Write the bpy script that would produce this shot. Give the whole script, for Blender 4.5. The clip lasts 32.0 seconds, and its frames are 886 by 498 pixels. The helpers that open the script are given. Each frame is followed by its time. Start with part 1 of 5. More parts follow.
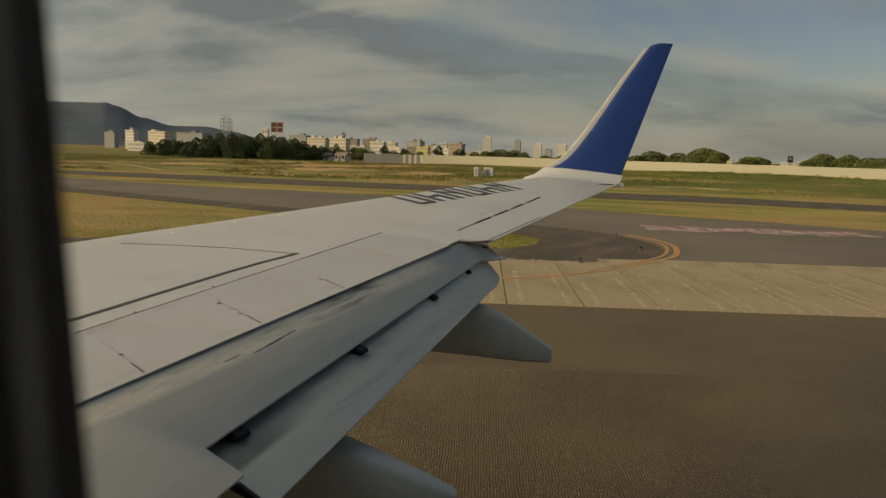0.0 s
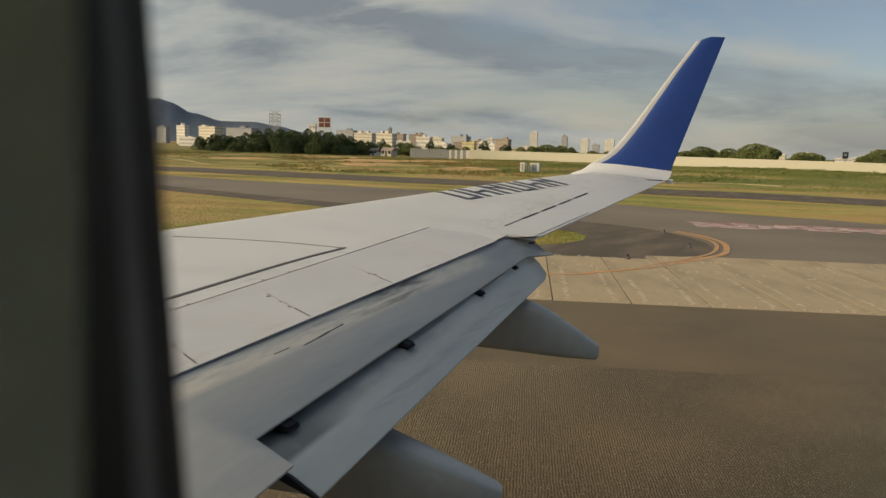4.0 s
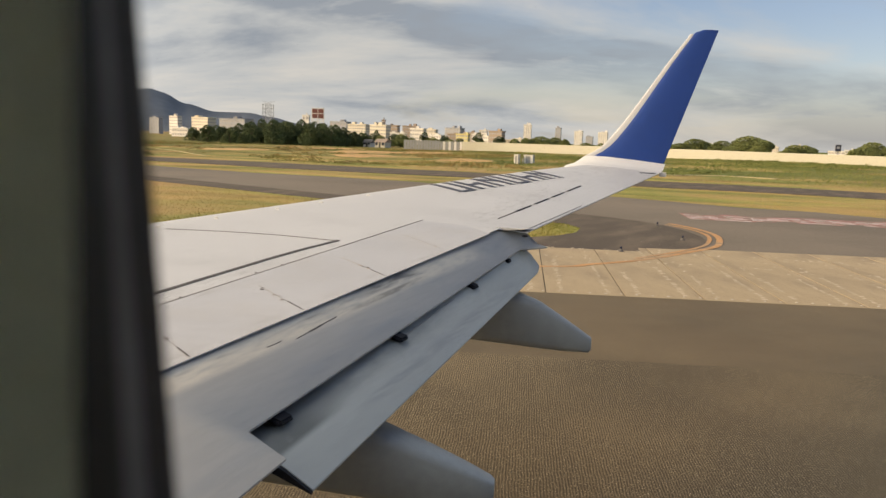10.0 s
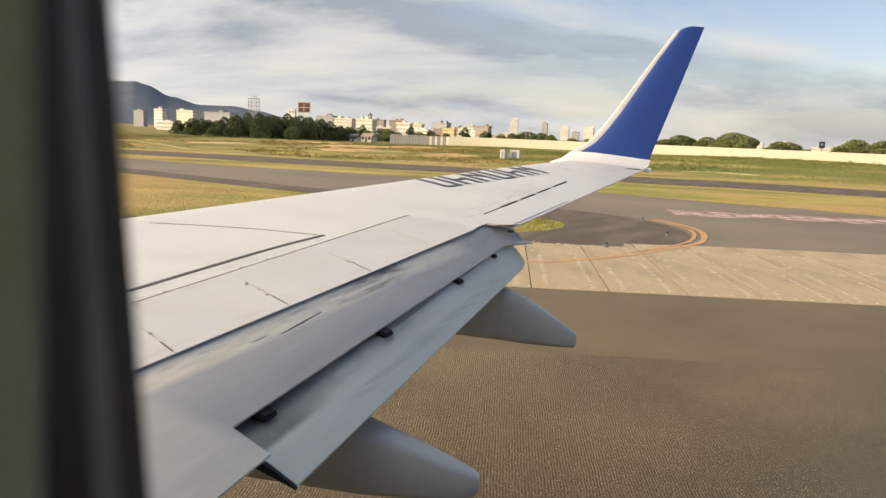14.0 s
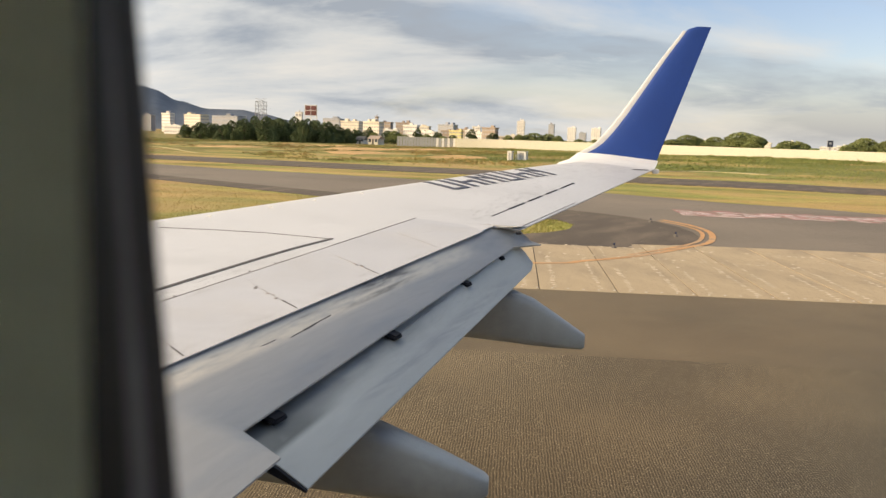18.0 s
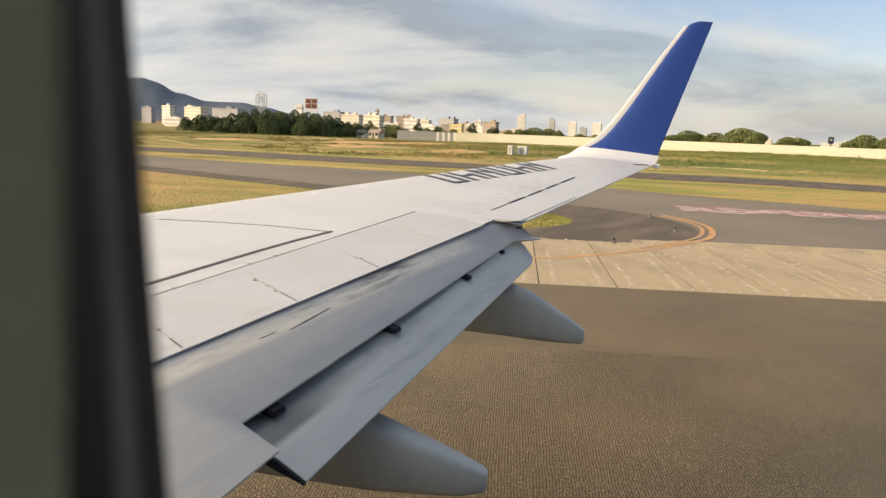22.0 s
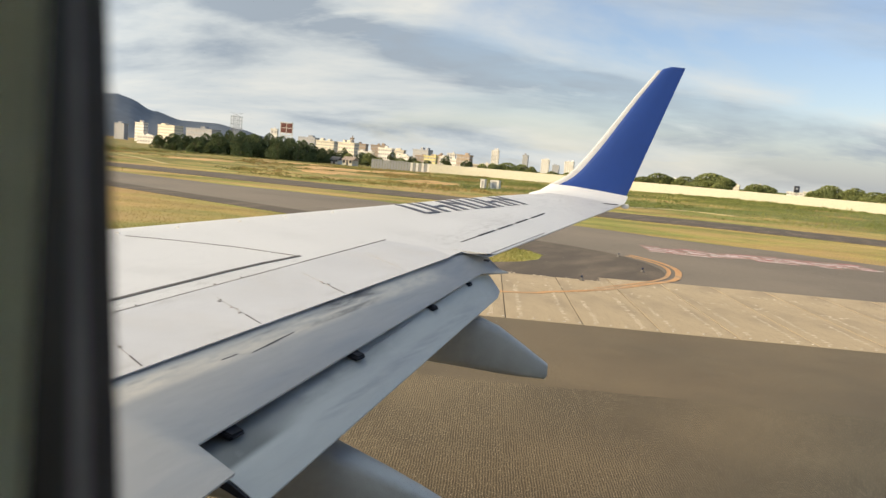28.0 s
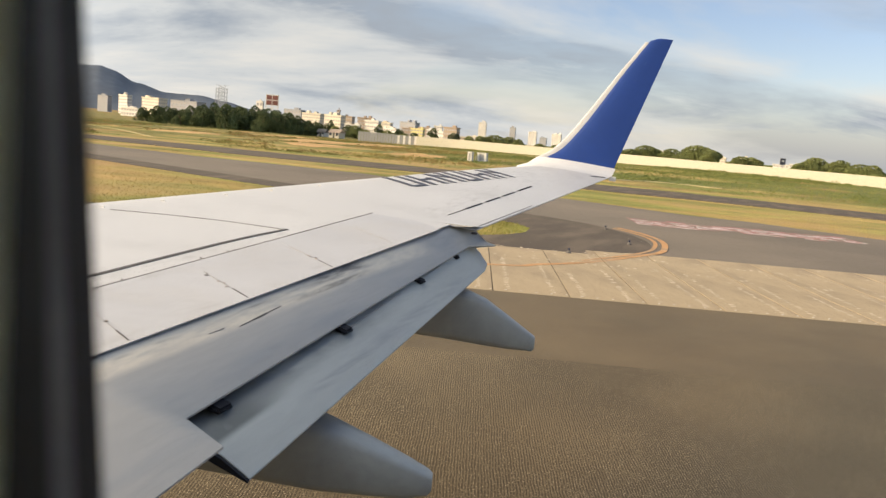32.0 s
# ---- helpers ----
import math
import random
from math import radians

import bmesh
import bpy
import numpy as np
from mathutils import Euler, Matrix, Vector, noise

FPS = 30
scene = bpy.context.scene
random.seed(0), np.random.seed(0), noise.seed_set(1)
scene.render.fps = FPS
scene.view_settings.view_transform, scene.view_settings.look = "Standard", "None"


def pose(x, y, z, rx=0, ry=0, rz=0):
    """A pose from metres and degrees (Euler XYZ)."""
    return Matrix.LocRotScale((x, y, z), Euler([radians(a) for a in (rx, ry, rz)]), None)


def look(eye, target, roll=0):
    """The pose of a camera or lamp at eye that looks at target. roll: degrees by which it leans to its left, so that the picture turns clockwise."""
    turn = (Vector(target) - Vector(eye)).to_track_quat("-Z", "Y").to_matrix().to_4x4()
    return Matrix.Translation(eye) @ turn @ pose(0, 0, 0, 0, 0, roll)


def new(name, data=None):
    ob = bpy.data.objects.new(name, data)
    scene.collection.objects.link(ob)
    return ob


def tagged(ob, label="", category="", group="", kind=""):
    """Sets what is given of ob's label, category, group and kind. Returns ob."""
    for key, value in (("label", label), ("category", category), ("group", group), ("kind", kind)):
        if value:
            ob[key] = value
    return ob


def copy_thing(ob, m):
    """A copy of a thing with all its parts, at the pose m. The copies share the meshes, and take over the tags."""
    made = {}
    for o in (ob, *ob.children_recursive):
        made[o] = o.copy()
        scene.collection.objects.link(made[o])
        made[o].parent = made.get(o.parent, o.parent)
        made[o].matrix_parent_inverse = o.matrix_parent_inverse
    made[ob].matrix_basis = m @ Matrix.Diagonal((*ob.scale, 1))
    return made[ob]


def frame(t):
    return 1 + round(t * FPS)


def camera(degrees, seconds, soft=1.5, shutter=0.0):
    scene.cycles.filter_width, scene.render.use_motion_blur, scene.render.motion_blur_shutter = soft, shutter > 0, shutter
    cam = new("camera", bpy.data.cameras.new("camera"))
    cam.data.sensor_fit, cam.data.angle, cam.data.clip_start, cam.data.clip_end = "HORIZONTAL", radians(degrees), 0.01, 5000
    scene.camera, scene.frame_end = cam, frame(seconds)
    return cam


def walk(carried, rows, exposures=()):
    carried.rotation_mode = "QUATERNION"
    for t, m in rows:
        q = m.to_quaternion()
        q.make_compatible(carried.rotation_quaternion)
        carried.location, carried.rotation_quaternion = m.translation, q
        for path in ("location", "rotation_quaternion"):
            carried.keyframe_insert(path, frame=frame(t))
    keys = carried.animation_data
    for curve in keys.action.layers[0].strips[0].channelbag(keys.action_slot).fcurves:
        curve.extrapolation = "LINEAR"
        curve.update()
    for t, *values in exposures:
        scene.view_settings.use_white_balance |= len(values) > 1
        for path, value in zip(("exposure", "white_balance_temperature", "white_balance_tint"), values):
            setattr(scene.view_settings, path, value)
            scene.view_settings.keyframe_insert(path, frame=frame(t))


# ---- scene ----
# X runs aft along the aircraft, Y outboard over its starboard wing, Z up; the eye is about 3.9 m over the runway.
cam = camera(55.2, 32.0, soft=1.4)
EYE = 3.9
walk(cam, [
    (0, pose(0.0021, 0.0261, 3.8844, 83.598, -1.620, 2.671)),
    (0.5, pose(-0.0038, 0.0256, 3.8851, 83.205, -1.663, 3.514)),
    (1, pose(-0.0067, 0.0282, 3.8812, 83.410, -1.725, 4.110)),
    (1.5, pose(-0.0020, 0.0276, 3.8897, 83.155, -1.636, 3.560)),
    (2, pose(-0.0064, 0.0216, 3.8868, 83.183, -1.520, 4.405)),
    (2.5, pose(-0.0048, 0.0227, 3.8837, 83.065, -1.786, 4.832)),
    (3, pose(-0.0075, 0.0267, 3.8802, 83.156, -1.647, 4.424)),
    (3.5, pose(-0.0112, 0.0249, 3.8817, 83.228, -1.651, 5.261)),
    (5.5, pose(-0.0121, 0.0187, 3.8867, 82.951, -1.713, 6.139)),
    (6, pose(-0.0114, 0.0189, 3.8855, 82.915, -1.698, 5.995)),
    (6.5, pose(-0.0135, 0.0147, 3.8899, 82.977, -1.678, 5.851)),
    (7, pose(-0.0111, 0.0155, 3.8938, 82.996, -1.769, 6.151)),
    (7.5, pose(-0.0105, 0.0156, 3.8962, 82.903, -1.889, 5.828)),
    (8, pose(-0.0120, 0.0149, 3.8923, 82.940, -1.785, 6.221)),
    (8.5, pose(-0.0094, 0.0207, 3.8907, 82.705, -2.044, 5.804)),
    (9, pose(-0.0068, 0.0214, 3.8884, 82.887, -1.940, 4.993)),
    (9.5, pose(-0.0109, 0.0149, 3.8926, 82.754, -1.999, 5.329)),
    (10, pose(-0.0081, 0.0156, 3.8964, 82.637, -1.877, 5.346)),
    (10.5, pose(-0.0113, 0.0088, 3.8992, 82.559, -2.030, 5.807)),
    (11, pose(-0.0071, 0.0131, 3.9027, 82.506, -1.998, 5.401)),
    (11.5, pose(-0.0069, 0.0124, 3.9041, 82.484, -1.919, 5.278)),
    (12, pose(-0.0050, 0.0170, 3.8994, 82.535, -2.026, 4.737)),
    (12.5, pose(-0.0072, 0.0137, 3.8996, 82.485, -1.961, 4.735)),
    (13, pose(-0.0074, 0.0165, 3.8964, 82.408, -2.130, 4.904)),
    (13.5, pose(-0.0061, 0.0149, 3.9007, 82.321, -2.228, 4.499)),
    (14, pose(-0.0056, 0.0187, 3.8990, 82.321, -2.192, 4.437)),
    (14.5, pose(-0.0085, 0.0139, 3.9029, 82.544, -2.152, 4.495)),
    (16.5, pose(-0.0090, 0.0074, 3.9057, 82.333, -1.772, 4.999)),
    (17, pose(-0.0048, 0.0146, 3.9056, 82.435, -1.671, 4.704)),
    (17.5, pose(-0.0087, 0.0081, 3.9048, 82.568, -1.732, 4.939)),
    (18, pose(-0.0080, 0.0077, 3.9067, 82.430, -1.746, 4.895)),
    (18.5, pose(-0.0065, 0.0100, 3.9077, 82.305, -1.742, 5.056)),
    (19, pose(-0.0063, 0.0128, 3.9067, 82.370, -1.801, 5.164)),
    (19.5, pose(-0.0070, 0.0087, 3.9081, 82.254, -1.815, 4.834)),
    (20, pose(-0.0096, 0.0044, 3.9073, 82.151, -1.931, 5.202)),
    (20.5, pose(-0.0085, 0.0069, 3.9074, 82.047, -1.921, 4.965)),
    (21, pose(-0.0086, 0.0106, 3.9038, 82.166, -1.877, 4.808)),
    (21.5, pose(-0.0113, 0.0129, 3.9012, 82.011, -1.990, 5.217)),
    (22, pose(-0.0110, 0.0222, 3.8990, 82.038, -2.095, 4.923)),
    (22.5, pose(-0.0082, 0.0282, 3.9003, 82.113, -2.083, 4.293)),
    (23, pose(-0.0125, 0.0275, 3.8950, 82.813, -2.052, 3.792)),
    (23.5, pose(-0.0167, 0.0238, 3.8940, 82.392, -2.317, 5.150)),
    (24, pose(-0.0163, 0.0137, 3.8956, 82.386, -3.344, 4.763)),
    (24.2, pose(-0.0135, 0.0130, 3.8944, 83.338, -3.101, 4.504)),
    (24.3, pose(-0.0121, 0.0127, 3.8937, 84.137, -2.979, 4.607)),
    (24.5, pose(-0.0093, 0.0120, 3.8925, 84.010, -2.736, 4.805)),
    (24.7, pose(-0.0104, 0.0087, 3.8925, 82.996, -2.914, 4.958)),
    (24.9, pose(-0.0115, 0.0054, 3.8926, 81.178, -3.091, 5.480)),
    (25, pose(-0.0121, 0.0038, 3.8926, 80.487, -3.180, 5.759)),
    (25.1, pose(-0.0111, 0.0030, 3.8950, 80.116, -3.271, 5.846)),
    (25.3, pose(-0.0092, 0.0014, 3.8997, 82.517, -3.453, 4.748)),
    (25.5, pose(-0.0072, -0.0002, 3.9044, 83.108, -3.635, 4.066)),
    (27.5, pose(0.0027, -0.0108, 3.8963, 84.216, -4.658, 3.336)),
    (28, pose(0.0020, -0.0054, 3.8967, 84.226, -4.876, 3.172)),
    (28.5, pose(0.0002, -0.0036, 3.8952, 83.879, -5.126, 3.167)),
    (29, pose(0.0010, -0.0018, 3.8966, 83.636, -5.112, 2.918)),
    (29.5, pose(0.0014, -0.0016, 3.8984, 83.478, -5.116, 2.638)),
    (30, pose(0.0008, -0.0014, 3.8995, 83.137, -4.935, 2.517)),
    (30.5, pose(0.0008, -0.0012, 3.9004, 82.883, -4.860, 2.502)),
    (31, pose(0.0006, 0.0002, 3.8996, 82.786, -4.917, 2.403)),
    (31.5, pose(0.0009, 0.0022, 3.8984, 82.616, -4.855, 2.283)),
    (32, pose(0.0010, 0.0012, 3.8978, 82.469, -4.832, 2.303)),
], exposures=[(0, -1.34, 7700, 0), (1, -1.12, 7600, 0), (2, -1.06, 7300, 1), (3.5, -0.9, 7000, 3), (6, -0.6, 6500, 4),
              (9, -0.36, 6800, 9), (12, -0.22, 6900, 9), (13.5, 0.0, 6800, 9), (24, -0.04, 6800, 9), (28, 0.0, 6500, 5), (30, -0.02, 6600, 6), (32, -0.02, 6700, 8)])
cam.data.dof.use_dof, cam.data.dof.focus_distance, cam.data.dof.aperture_fstop = True, 14.0, 5.0

# ---- sky and sun ----
SUN_AZ = radians(180 + 18)      # the way to the sun, turned from +X towards +Y
SUN_EL = radians(18)
world = bpy.data.worlds.new("sky")
scene.world = world
world.use_nodes = True
wn, wl = world.node_tree.nodes, world.node_tree.links
wn.clear()


def wnode(kind, **values):
    n = wn.new(kind)
    for k, v in values.items():
        n.inputs[k].default_value = v
    return n


sky = wn.new("ShaderNodeTexSky")
sky.sky_type, sky.sun_disc = "NISHITA", False
sky.sun_elevation, sky.sun_rotation = SUN_EL, radians(90) - SUN_AZ
sky.air_density, sky.dust_density, sky.ozone_density = 1.0, 0.6, 2.0
coord = wn.new("ShaderNodeTexCoord")
sep = wn.new("ShaderNodeSeparateXYZ")
wl.new(coord.outputs["Generated"], sep.inputs[0])
# clouds lie on a flat layer overhead: the direction divided by its height
lift = wn.new("ShaderNodeMath"); lift.operation = "MAXIMUM"; lift.inputs[1].default_value = 0.0
wl.new(sep.outputs["Z"], lift.inputs[0])
lift2 = wn.new("ShaderNodeMath"); lift2.operation = "ADD"; lift2.inputs[1].default_value = 0.26
wl.new(lift.outputs[0], lift2.inputs[0])
flat = wn.new("ShaderNodeVectorMath"); flat.operation = "DIVIDE"
wl.new(coord.outputs["Generated"], flat.inputs[0])
comb = wn.new("ShaderNodeCombineXYZ")
for i in range(3):
    wl.new(lift2.outputs[0], comb.inputs[i])
wl.new(comb.outputs[0], flat.inputs[1])
def wmath(op, a, b=None, clamp=False):
    n = wn.new("ShaderNodeMath")
    n.operation, n.use_clamp = op, clamp
    for i, v in enumerate((a, b)):
        if v is None:
            continue
        if isinstance(v, (int, float)):
            n.inputs[i].default_value = v
        else:
            wl.new(v, n.inputs[i])
    return n.outputs[0]


def wnoise(vec, scale, detail, rough, distort, scl, rot, loc):
    m = wn.new("ShaderNodeMapping")
    m.inputs["Scale"].default_value, m.inputs["Location"].default_value = scl, loc
    m.inputs["Rotation"].default_value = (0, 0, radians(rot))
    wl.new(vec, m.inputs[0])
    n = wnode("ShaderNodeTexNoise", Scale=scale, Detail=detail, Roughness=rough, Distortion=distort)
    wl.new(m.outputs[0], n.inputs["Vector"])
    return n.outputs["Fac"]


def wramp(fac, stops):
    r = wn.new("ShaderNodeValToRGB")
    while len(r.color_ramp.elements) < len(stops):
        r.color_ramp.elements.new(0.5)
    for e, (at, col) in zip(r.color_ramp.elements, stops):
        e.position, e.color = at, (*col, 1)
    wl.new(fac, r.inputs[0])
    return r.outputs["Color"]


layer = flat.outputs[0]
soft_cover = wnoise(layer, 1.2, 8.0, 0.55, 0.3, (0.75, 0.9, 1.0), -20, (3.1, 1.7, 0.4))
streaks = wnoise(layer, 1.25, 8.0, 0.57, 0.4, (0.7, 1.15, 1.0), -16, (1.3, 4.2, 0.0))
# cover thins towards the stern side of the sky
east = wmath("MULTIPLY", sep.outputs["X"], -0.30)
cover_value = wmath("ADD", wmath("ADD", soft_cover, east), wmath("MULTIPLY", sep.outputs["Z"], -0.10))
cover = wramp(cover_value, ((0.32, (0, 0, 0)), (0.54, (1, 1, 1))))
# a long grey bank climbs from the stern horizon towards the bow
tilt = wmath("ADD", wmath("MULTIPLY", sep.outputs["X"], 0.19), sep.outputs["Z"])
ragged = wnoise(layer, 2.0, 7.0, 0.6, 0.6, (0.55, 1.1, 1.0), -18, (0.7, 2.9, 0.0))
bank_shape = wmath("SUBTRACT", 1.0, wmath("ABSOLUTE", wmath("MULTIPLY", wmath("SUBTRACT", tilt, 0.118), 24.0)), True)
bank = wmath("MULTIPLY", bank_shape, wmath("SUBTRACT", wmath("MULTIPLY", ragged, 3.6), 0.95, True), True)
dark_value = wmath("ADD", streaks, wmath("MULTIPLY", bank, 0.42))
tone = wramp(dark_value, ((0.37, (0.84, 0.815, 0.79)), (0.49, (0.665, 0.688, 0.722)), (0.61, (0.40, 0.448, 0.53))))
glow = wn.new("ShaderNodeVectorMath"); glow.operation = "DOT_PRODUCT"
wl.new(coord.outputs["Generated"], glow.inputs[0])
glow.inputs[1].default_value = (math.cos(SUN_AZ) * math.cos(SUN_EL), math.sin(SUN_AZ) * math.cos(SUN_EL), math.sin(SUN_EL))
near_sun = wmath("ADD", 1.0, wmath("MULTIPLY", wmath("POWER", wmath("MAXIMUM", glow.outputs["Value"], 0.0), 1.5), 2.2))
blue = wn.new("ShaderNodeMix"); blue.data_type = "RGBA"; blue.blend_type = "MULTIPLY"; blue.inputs["Factor"].default_value = 1.0
blue.inputs[7].default_value = (0.172, 0.152, 0.168, 1)
wl.new(sky.outputs[0], blue.inputs[6])
haze = wmath("SUBTRACT", 0.85, wmath("MULTIPLY", sep.outputs["Z"], 9.0), True)
cover2 = wmath("MAXIMUM", wmath("MAXIMUM", cover, wmath("MULTIPLY", bank, 0.85)), haze)
mix = wn.new("ShaderNodeMix"); mix.data_type = "RGBA"
wl.new(cover2, mix.inputs["Factor"])
wl.new(blue.outputs[2], mix.inputs[6])
wl.new(tone, mix.inputs[7])
back = wn.new("ShaderNodeBackground")
back.inputs["Strength"].default_value = 1.0
wl.new(mix.outputs[2], back.inputs[0])
wl.new(near_sun, back.inputs[1])
wout = wn.new("ShaderNodeOutputWorld")
wl.new(back.outputs[0], wout.inputs[0])

sun_data = bpy.data.lights.new("sun", "SUN")
sun_data.energy, sun_data.angle, sun_data.color = 6.5, radians(24.0), (1.0, 0.74, 0.46)
sun = new("sun", sun_data)
way = Vector((math.cos(SUN_AZ) * math.cos(SUN_EL), math.sin(SUN_AZ) * math.cos(SUN_EL), math.sin(SUN_EL)))
sun.matrix_world = look(way * 60, (0, 0, 0))


# ---- materials ----
def material(name, colour, rough=0.6, metal=0.0, vary=0.12, scale=3.0, fine=40.0, bump=0.0, bump_scale=60.0, stretch_by=(1, 1, 1),
             second=None, second_scale=1.0, second_at=(0.45, 0.6), spec=0.5, turn=0.0):
    """A principled surface whose colour wanders at two scales, with an optional second colour in patches and a fine relief."""
    m = bpy.data.materials.new(name)
    m.use_nodes = True
    nd, ln = m.node_tree.nodes, m.node_tree.links
    b = nd["Principled BSDF"]
    b.inputs["Roughness"].default_value, b.inputs["Metallic"].default_value = rough, metal
    b.inputs["Specular IOR Level"].default_value = spec
    tc = nd.new("ShaderNodeTexCoord")
    mp = nd.new("ShaderNodeMapping")
    mp.inputs["Scale"].default_value = stretch_by
    if turn:
        mp.vector_type = "TEXTURE"
        mp.inputs["Scale"].default_value = [1 / k for k in stretch_by]
        mp.inputs["Rotation"].default_value = (0, 0, radians(turn))
    ln.new(tc.outputs["Object"], mp.inputs[0])

    def noise_at(s, detail=4.0):
        n = nd.new("ShaderNodeTexNoise")
        n.inputs["Scale"].default_value, n.inputs["Detail"].default_value = s, detail
        ln.new(mp.outputs[0], n.inputs["Vector"])
        return n.outputs["Fac"]

    def times(a, factor_socket, lo, hi):
        r = nd.new("ShaderNodeMapRange")
        r.inputs["From Min"].default_value, r.inputs["From Max"].default_value = 0.3, 0.7
        r.inputs["To Min"].default_value, r.inputs["To Max"].default_value = lo, hi
        ln.new(factor_socket, r.inputs[0])
        x = nd.new("ShaderNodeMix"); x.data_type = "RGBA"; x.blend_type = "MULTIPLY"; x.inputs["Factor"].default_value = 1.0
        ln.new(a, x.inputs[6]); ln.new(r.outputs[0], x.inputs[7])
        return x.outputs[2]

    base = nd.new("ShaderNodeRGB")
    base.outputs[0].default_value = (*colour, 1)
    out = base.outputs[0]
    if second:
        r = nd.new("ShaderNodeMapRange")
        r.inputs["From Min"].default_value, r.inputs["From Max"].default_value = second_at
        ln.new(noise_at(second_scale, 6.0), r.inputs[0])
        x = nd.new("ShaderNodeMix"); x.data_type = "RGBA"
        ln.new(r.outputs[0], x.inputs["Factor"]); ln.new(out, x.inputs[6]); x.inputs[7].default_value = (*second, 1)
        out = x.outputs[2]
    out = times(out, noise_at(scale), 1 - vary, 1 + vary)
    out = times(out, noise_at(fine, 2.0), 1 - vary * 0.7, 1 + vary * 0.7)
    ln.new(out, b.inputs["Base Color"])
    if bump:
        bp = nd.new("ShaderNodeBump")
        bp.inputs["Strength"].default_value, bp.inputs["Distance"].default_value = bump, 0.01
        ln.new(noise_at(bump_scale, 3.0), bp.inputs["Height"])
        ln.new(bp.outputs[0], b.inputs["Normal"])
    return m


WING = material("wing_paint", (0.615, 0.605, 0.585), 0.42, 0.0, 0.035, 0.7, 7.0, second=(0.555, 0.545, 0.525), second_scale=1.1, second_at=(0.50, 0.76), stretch_by=(0.9, 1.1, 1))
SPOILER = material("spoiler_paint", (0.525, 0.52, 0.518), 0.42, 0.0, 0.04, 1.1, 9.0, second=(0.51, 0.495, 0.475), second_scale=2.0, second_at=(0.48, 0.74), stretch_by=(0.8, 1.3, 1))
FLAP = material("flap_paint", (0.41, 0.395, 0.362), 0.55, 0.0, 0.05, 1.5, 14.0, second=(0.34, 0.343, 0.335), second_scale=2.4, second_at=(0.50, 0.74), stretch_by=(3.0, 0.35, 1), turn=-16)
WHITE = material("white_paint", (0.74, 0.73, 0.70), 0.4, 0.0, 0.04, 2.0, 20.0)
BLUE = material("blue_paint", (0.014, 0.045, 0.215), 0.35, 0.0, 0.05, 1.0, 12.0)
FAIRING = material("fairing_grey", (0.325, 0.345, 0.335), 0.42, 0.0, 0.07, 2.0, 20.0, second=(0.24, 0.25, 0.25), second_scale=2.5, second_at=(0.5, 0.8))
GAP = material("panel_gap_grey", (0.17, 0.155, 0.14), 0.7, 0.0, 0.25, 3.0, 30.0)
EDGE = material("panel_edge_brown", (0.085, 0.075, 0.066), 0.7, 0.0, 0.2, 3.0, 30.0)
STAIN = material("rust_stain", (0.30, 0.235, 0.18), 0.75, 0.0, 0.3, 3.0, 30.0)
FAINT = material("faint_seam", (0.33, 0.31, 0.285), 0.7, 0.0, 0.3, 3.0, 30.0)
SEAL = material("dark_seal", (0.020, 0.021, 0.026), 0.8, 0.0, 0.2, 3.0, 30.0, spec=0.15)
NAVY = material("dark_lettering", (0.03, 0.035, 0.055), 0.5, 0.0, 0.1)
LINING = material("cabin_plastic", (0.83, 0.88, 0.81), 0.5, 0.0, 0.05, 4.0, 60.0, bump=0.1, bump_scale=400)
RUBBER = material("black_rubber", (0.020, 0.022, 0.021), 0.7, 0.0, 0.2, 20.0, 200.0, spec=0.1)
RUBBER_OUT = material("weathered_rubber", (0.055, 0.050, 0.048), 0.7, 0.0, 0.2, 20.0, 200.0, spec=0.1)
RUBBER_GREY = material("worn_rubber", (0.17, 0.16, 0.16), 0.7, 0.0, 0.2, 20.0, 200.0, spec=0.1)
ASPHALT = material("smooth_asphalt", (0.148, 0.110, 0.061), 0.9, 0.0, 0.15, 0.35, 30.0, bump=0.4, bump_scale=90, second=(0.124, 0.095, 0.054), second_scale=0.22)
ASPHALT_FAR = material("taxiway_asphalt", (0.193, 0.157, 0.113), 0.9, 0.0, 0.12, 0.1, 6.0, second=(0.152, 0.124, 0.090), second_scale=0.07)
SHOULDER = material("dark_shoulder", (0.090, 0.068, 0.045), 0.92, 0.0, 0.16, 0.3, 12.0, second=(0.128, 0.097, 0.066), second_scale=0.30, second_at=(0.48, 0.68), stretch_by=(2.5, 0.6, 1), turn=-20)
CONCRETE = material("slab_concrete", (0.425, 0.328, 0.198), 0.88, 0.0, 0.10, 0.5, 14.0, bump=0.2, bump_scale=60, second=(0.325, 0.252, 0.155), second_scale=0.45, stretch_by=(1.5, 0.5, 1))
ORANGE = material("orange_line_paint", (0.50, 0.27, 0.105), 0.8, 0.0, 0.18, 1.5, 14.0, second=(0.40, 0.27, 0.15), second_scale=0.5, second_at=(0.48, 0.66))
PALE = material("pale_scrape", (0.52, 0.46, 0.37), 0.9, 0.0, 0.2, 1.0, 10.0)
GLINT = material("painted_glint", (0.58, 0.48, 0.34), 0.9, 0.0, 0.2, 1.0, 10.0)
LINE_WHITE = material("runway_white_paint", (0.66, 0.61, 0.54), 0.8, 0.0, 0.1, 1.0, 16.0)
STROKE = material("faded_white_stroke", (0.66, 0.57, 0.53), 0.8, 0.0, 0.12, 1.0, 12.0)
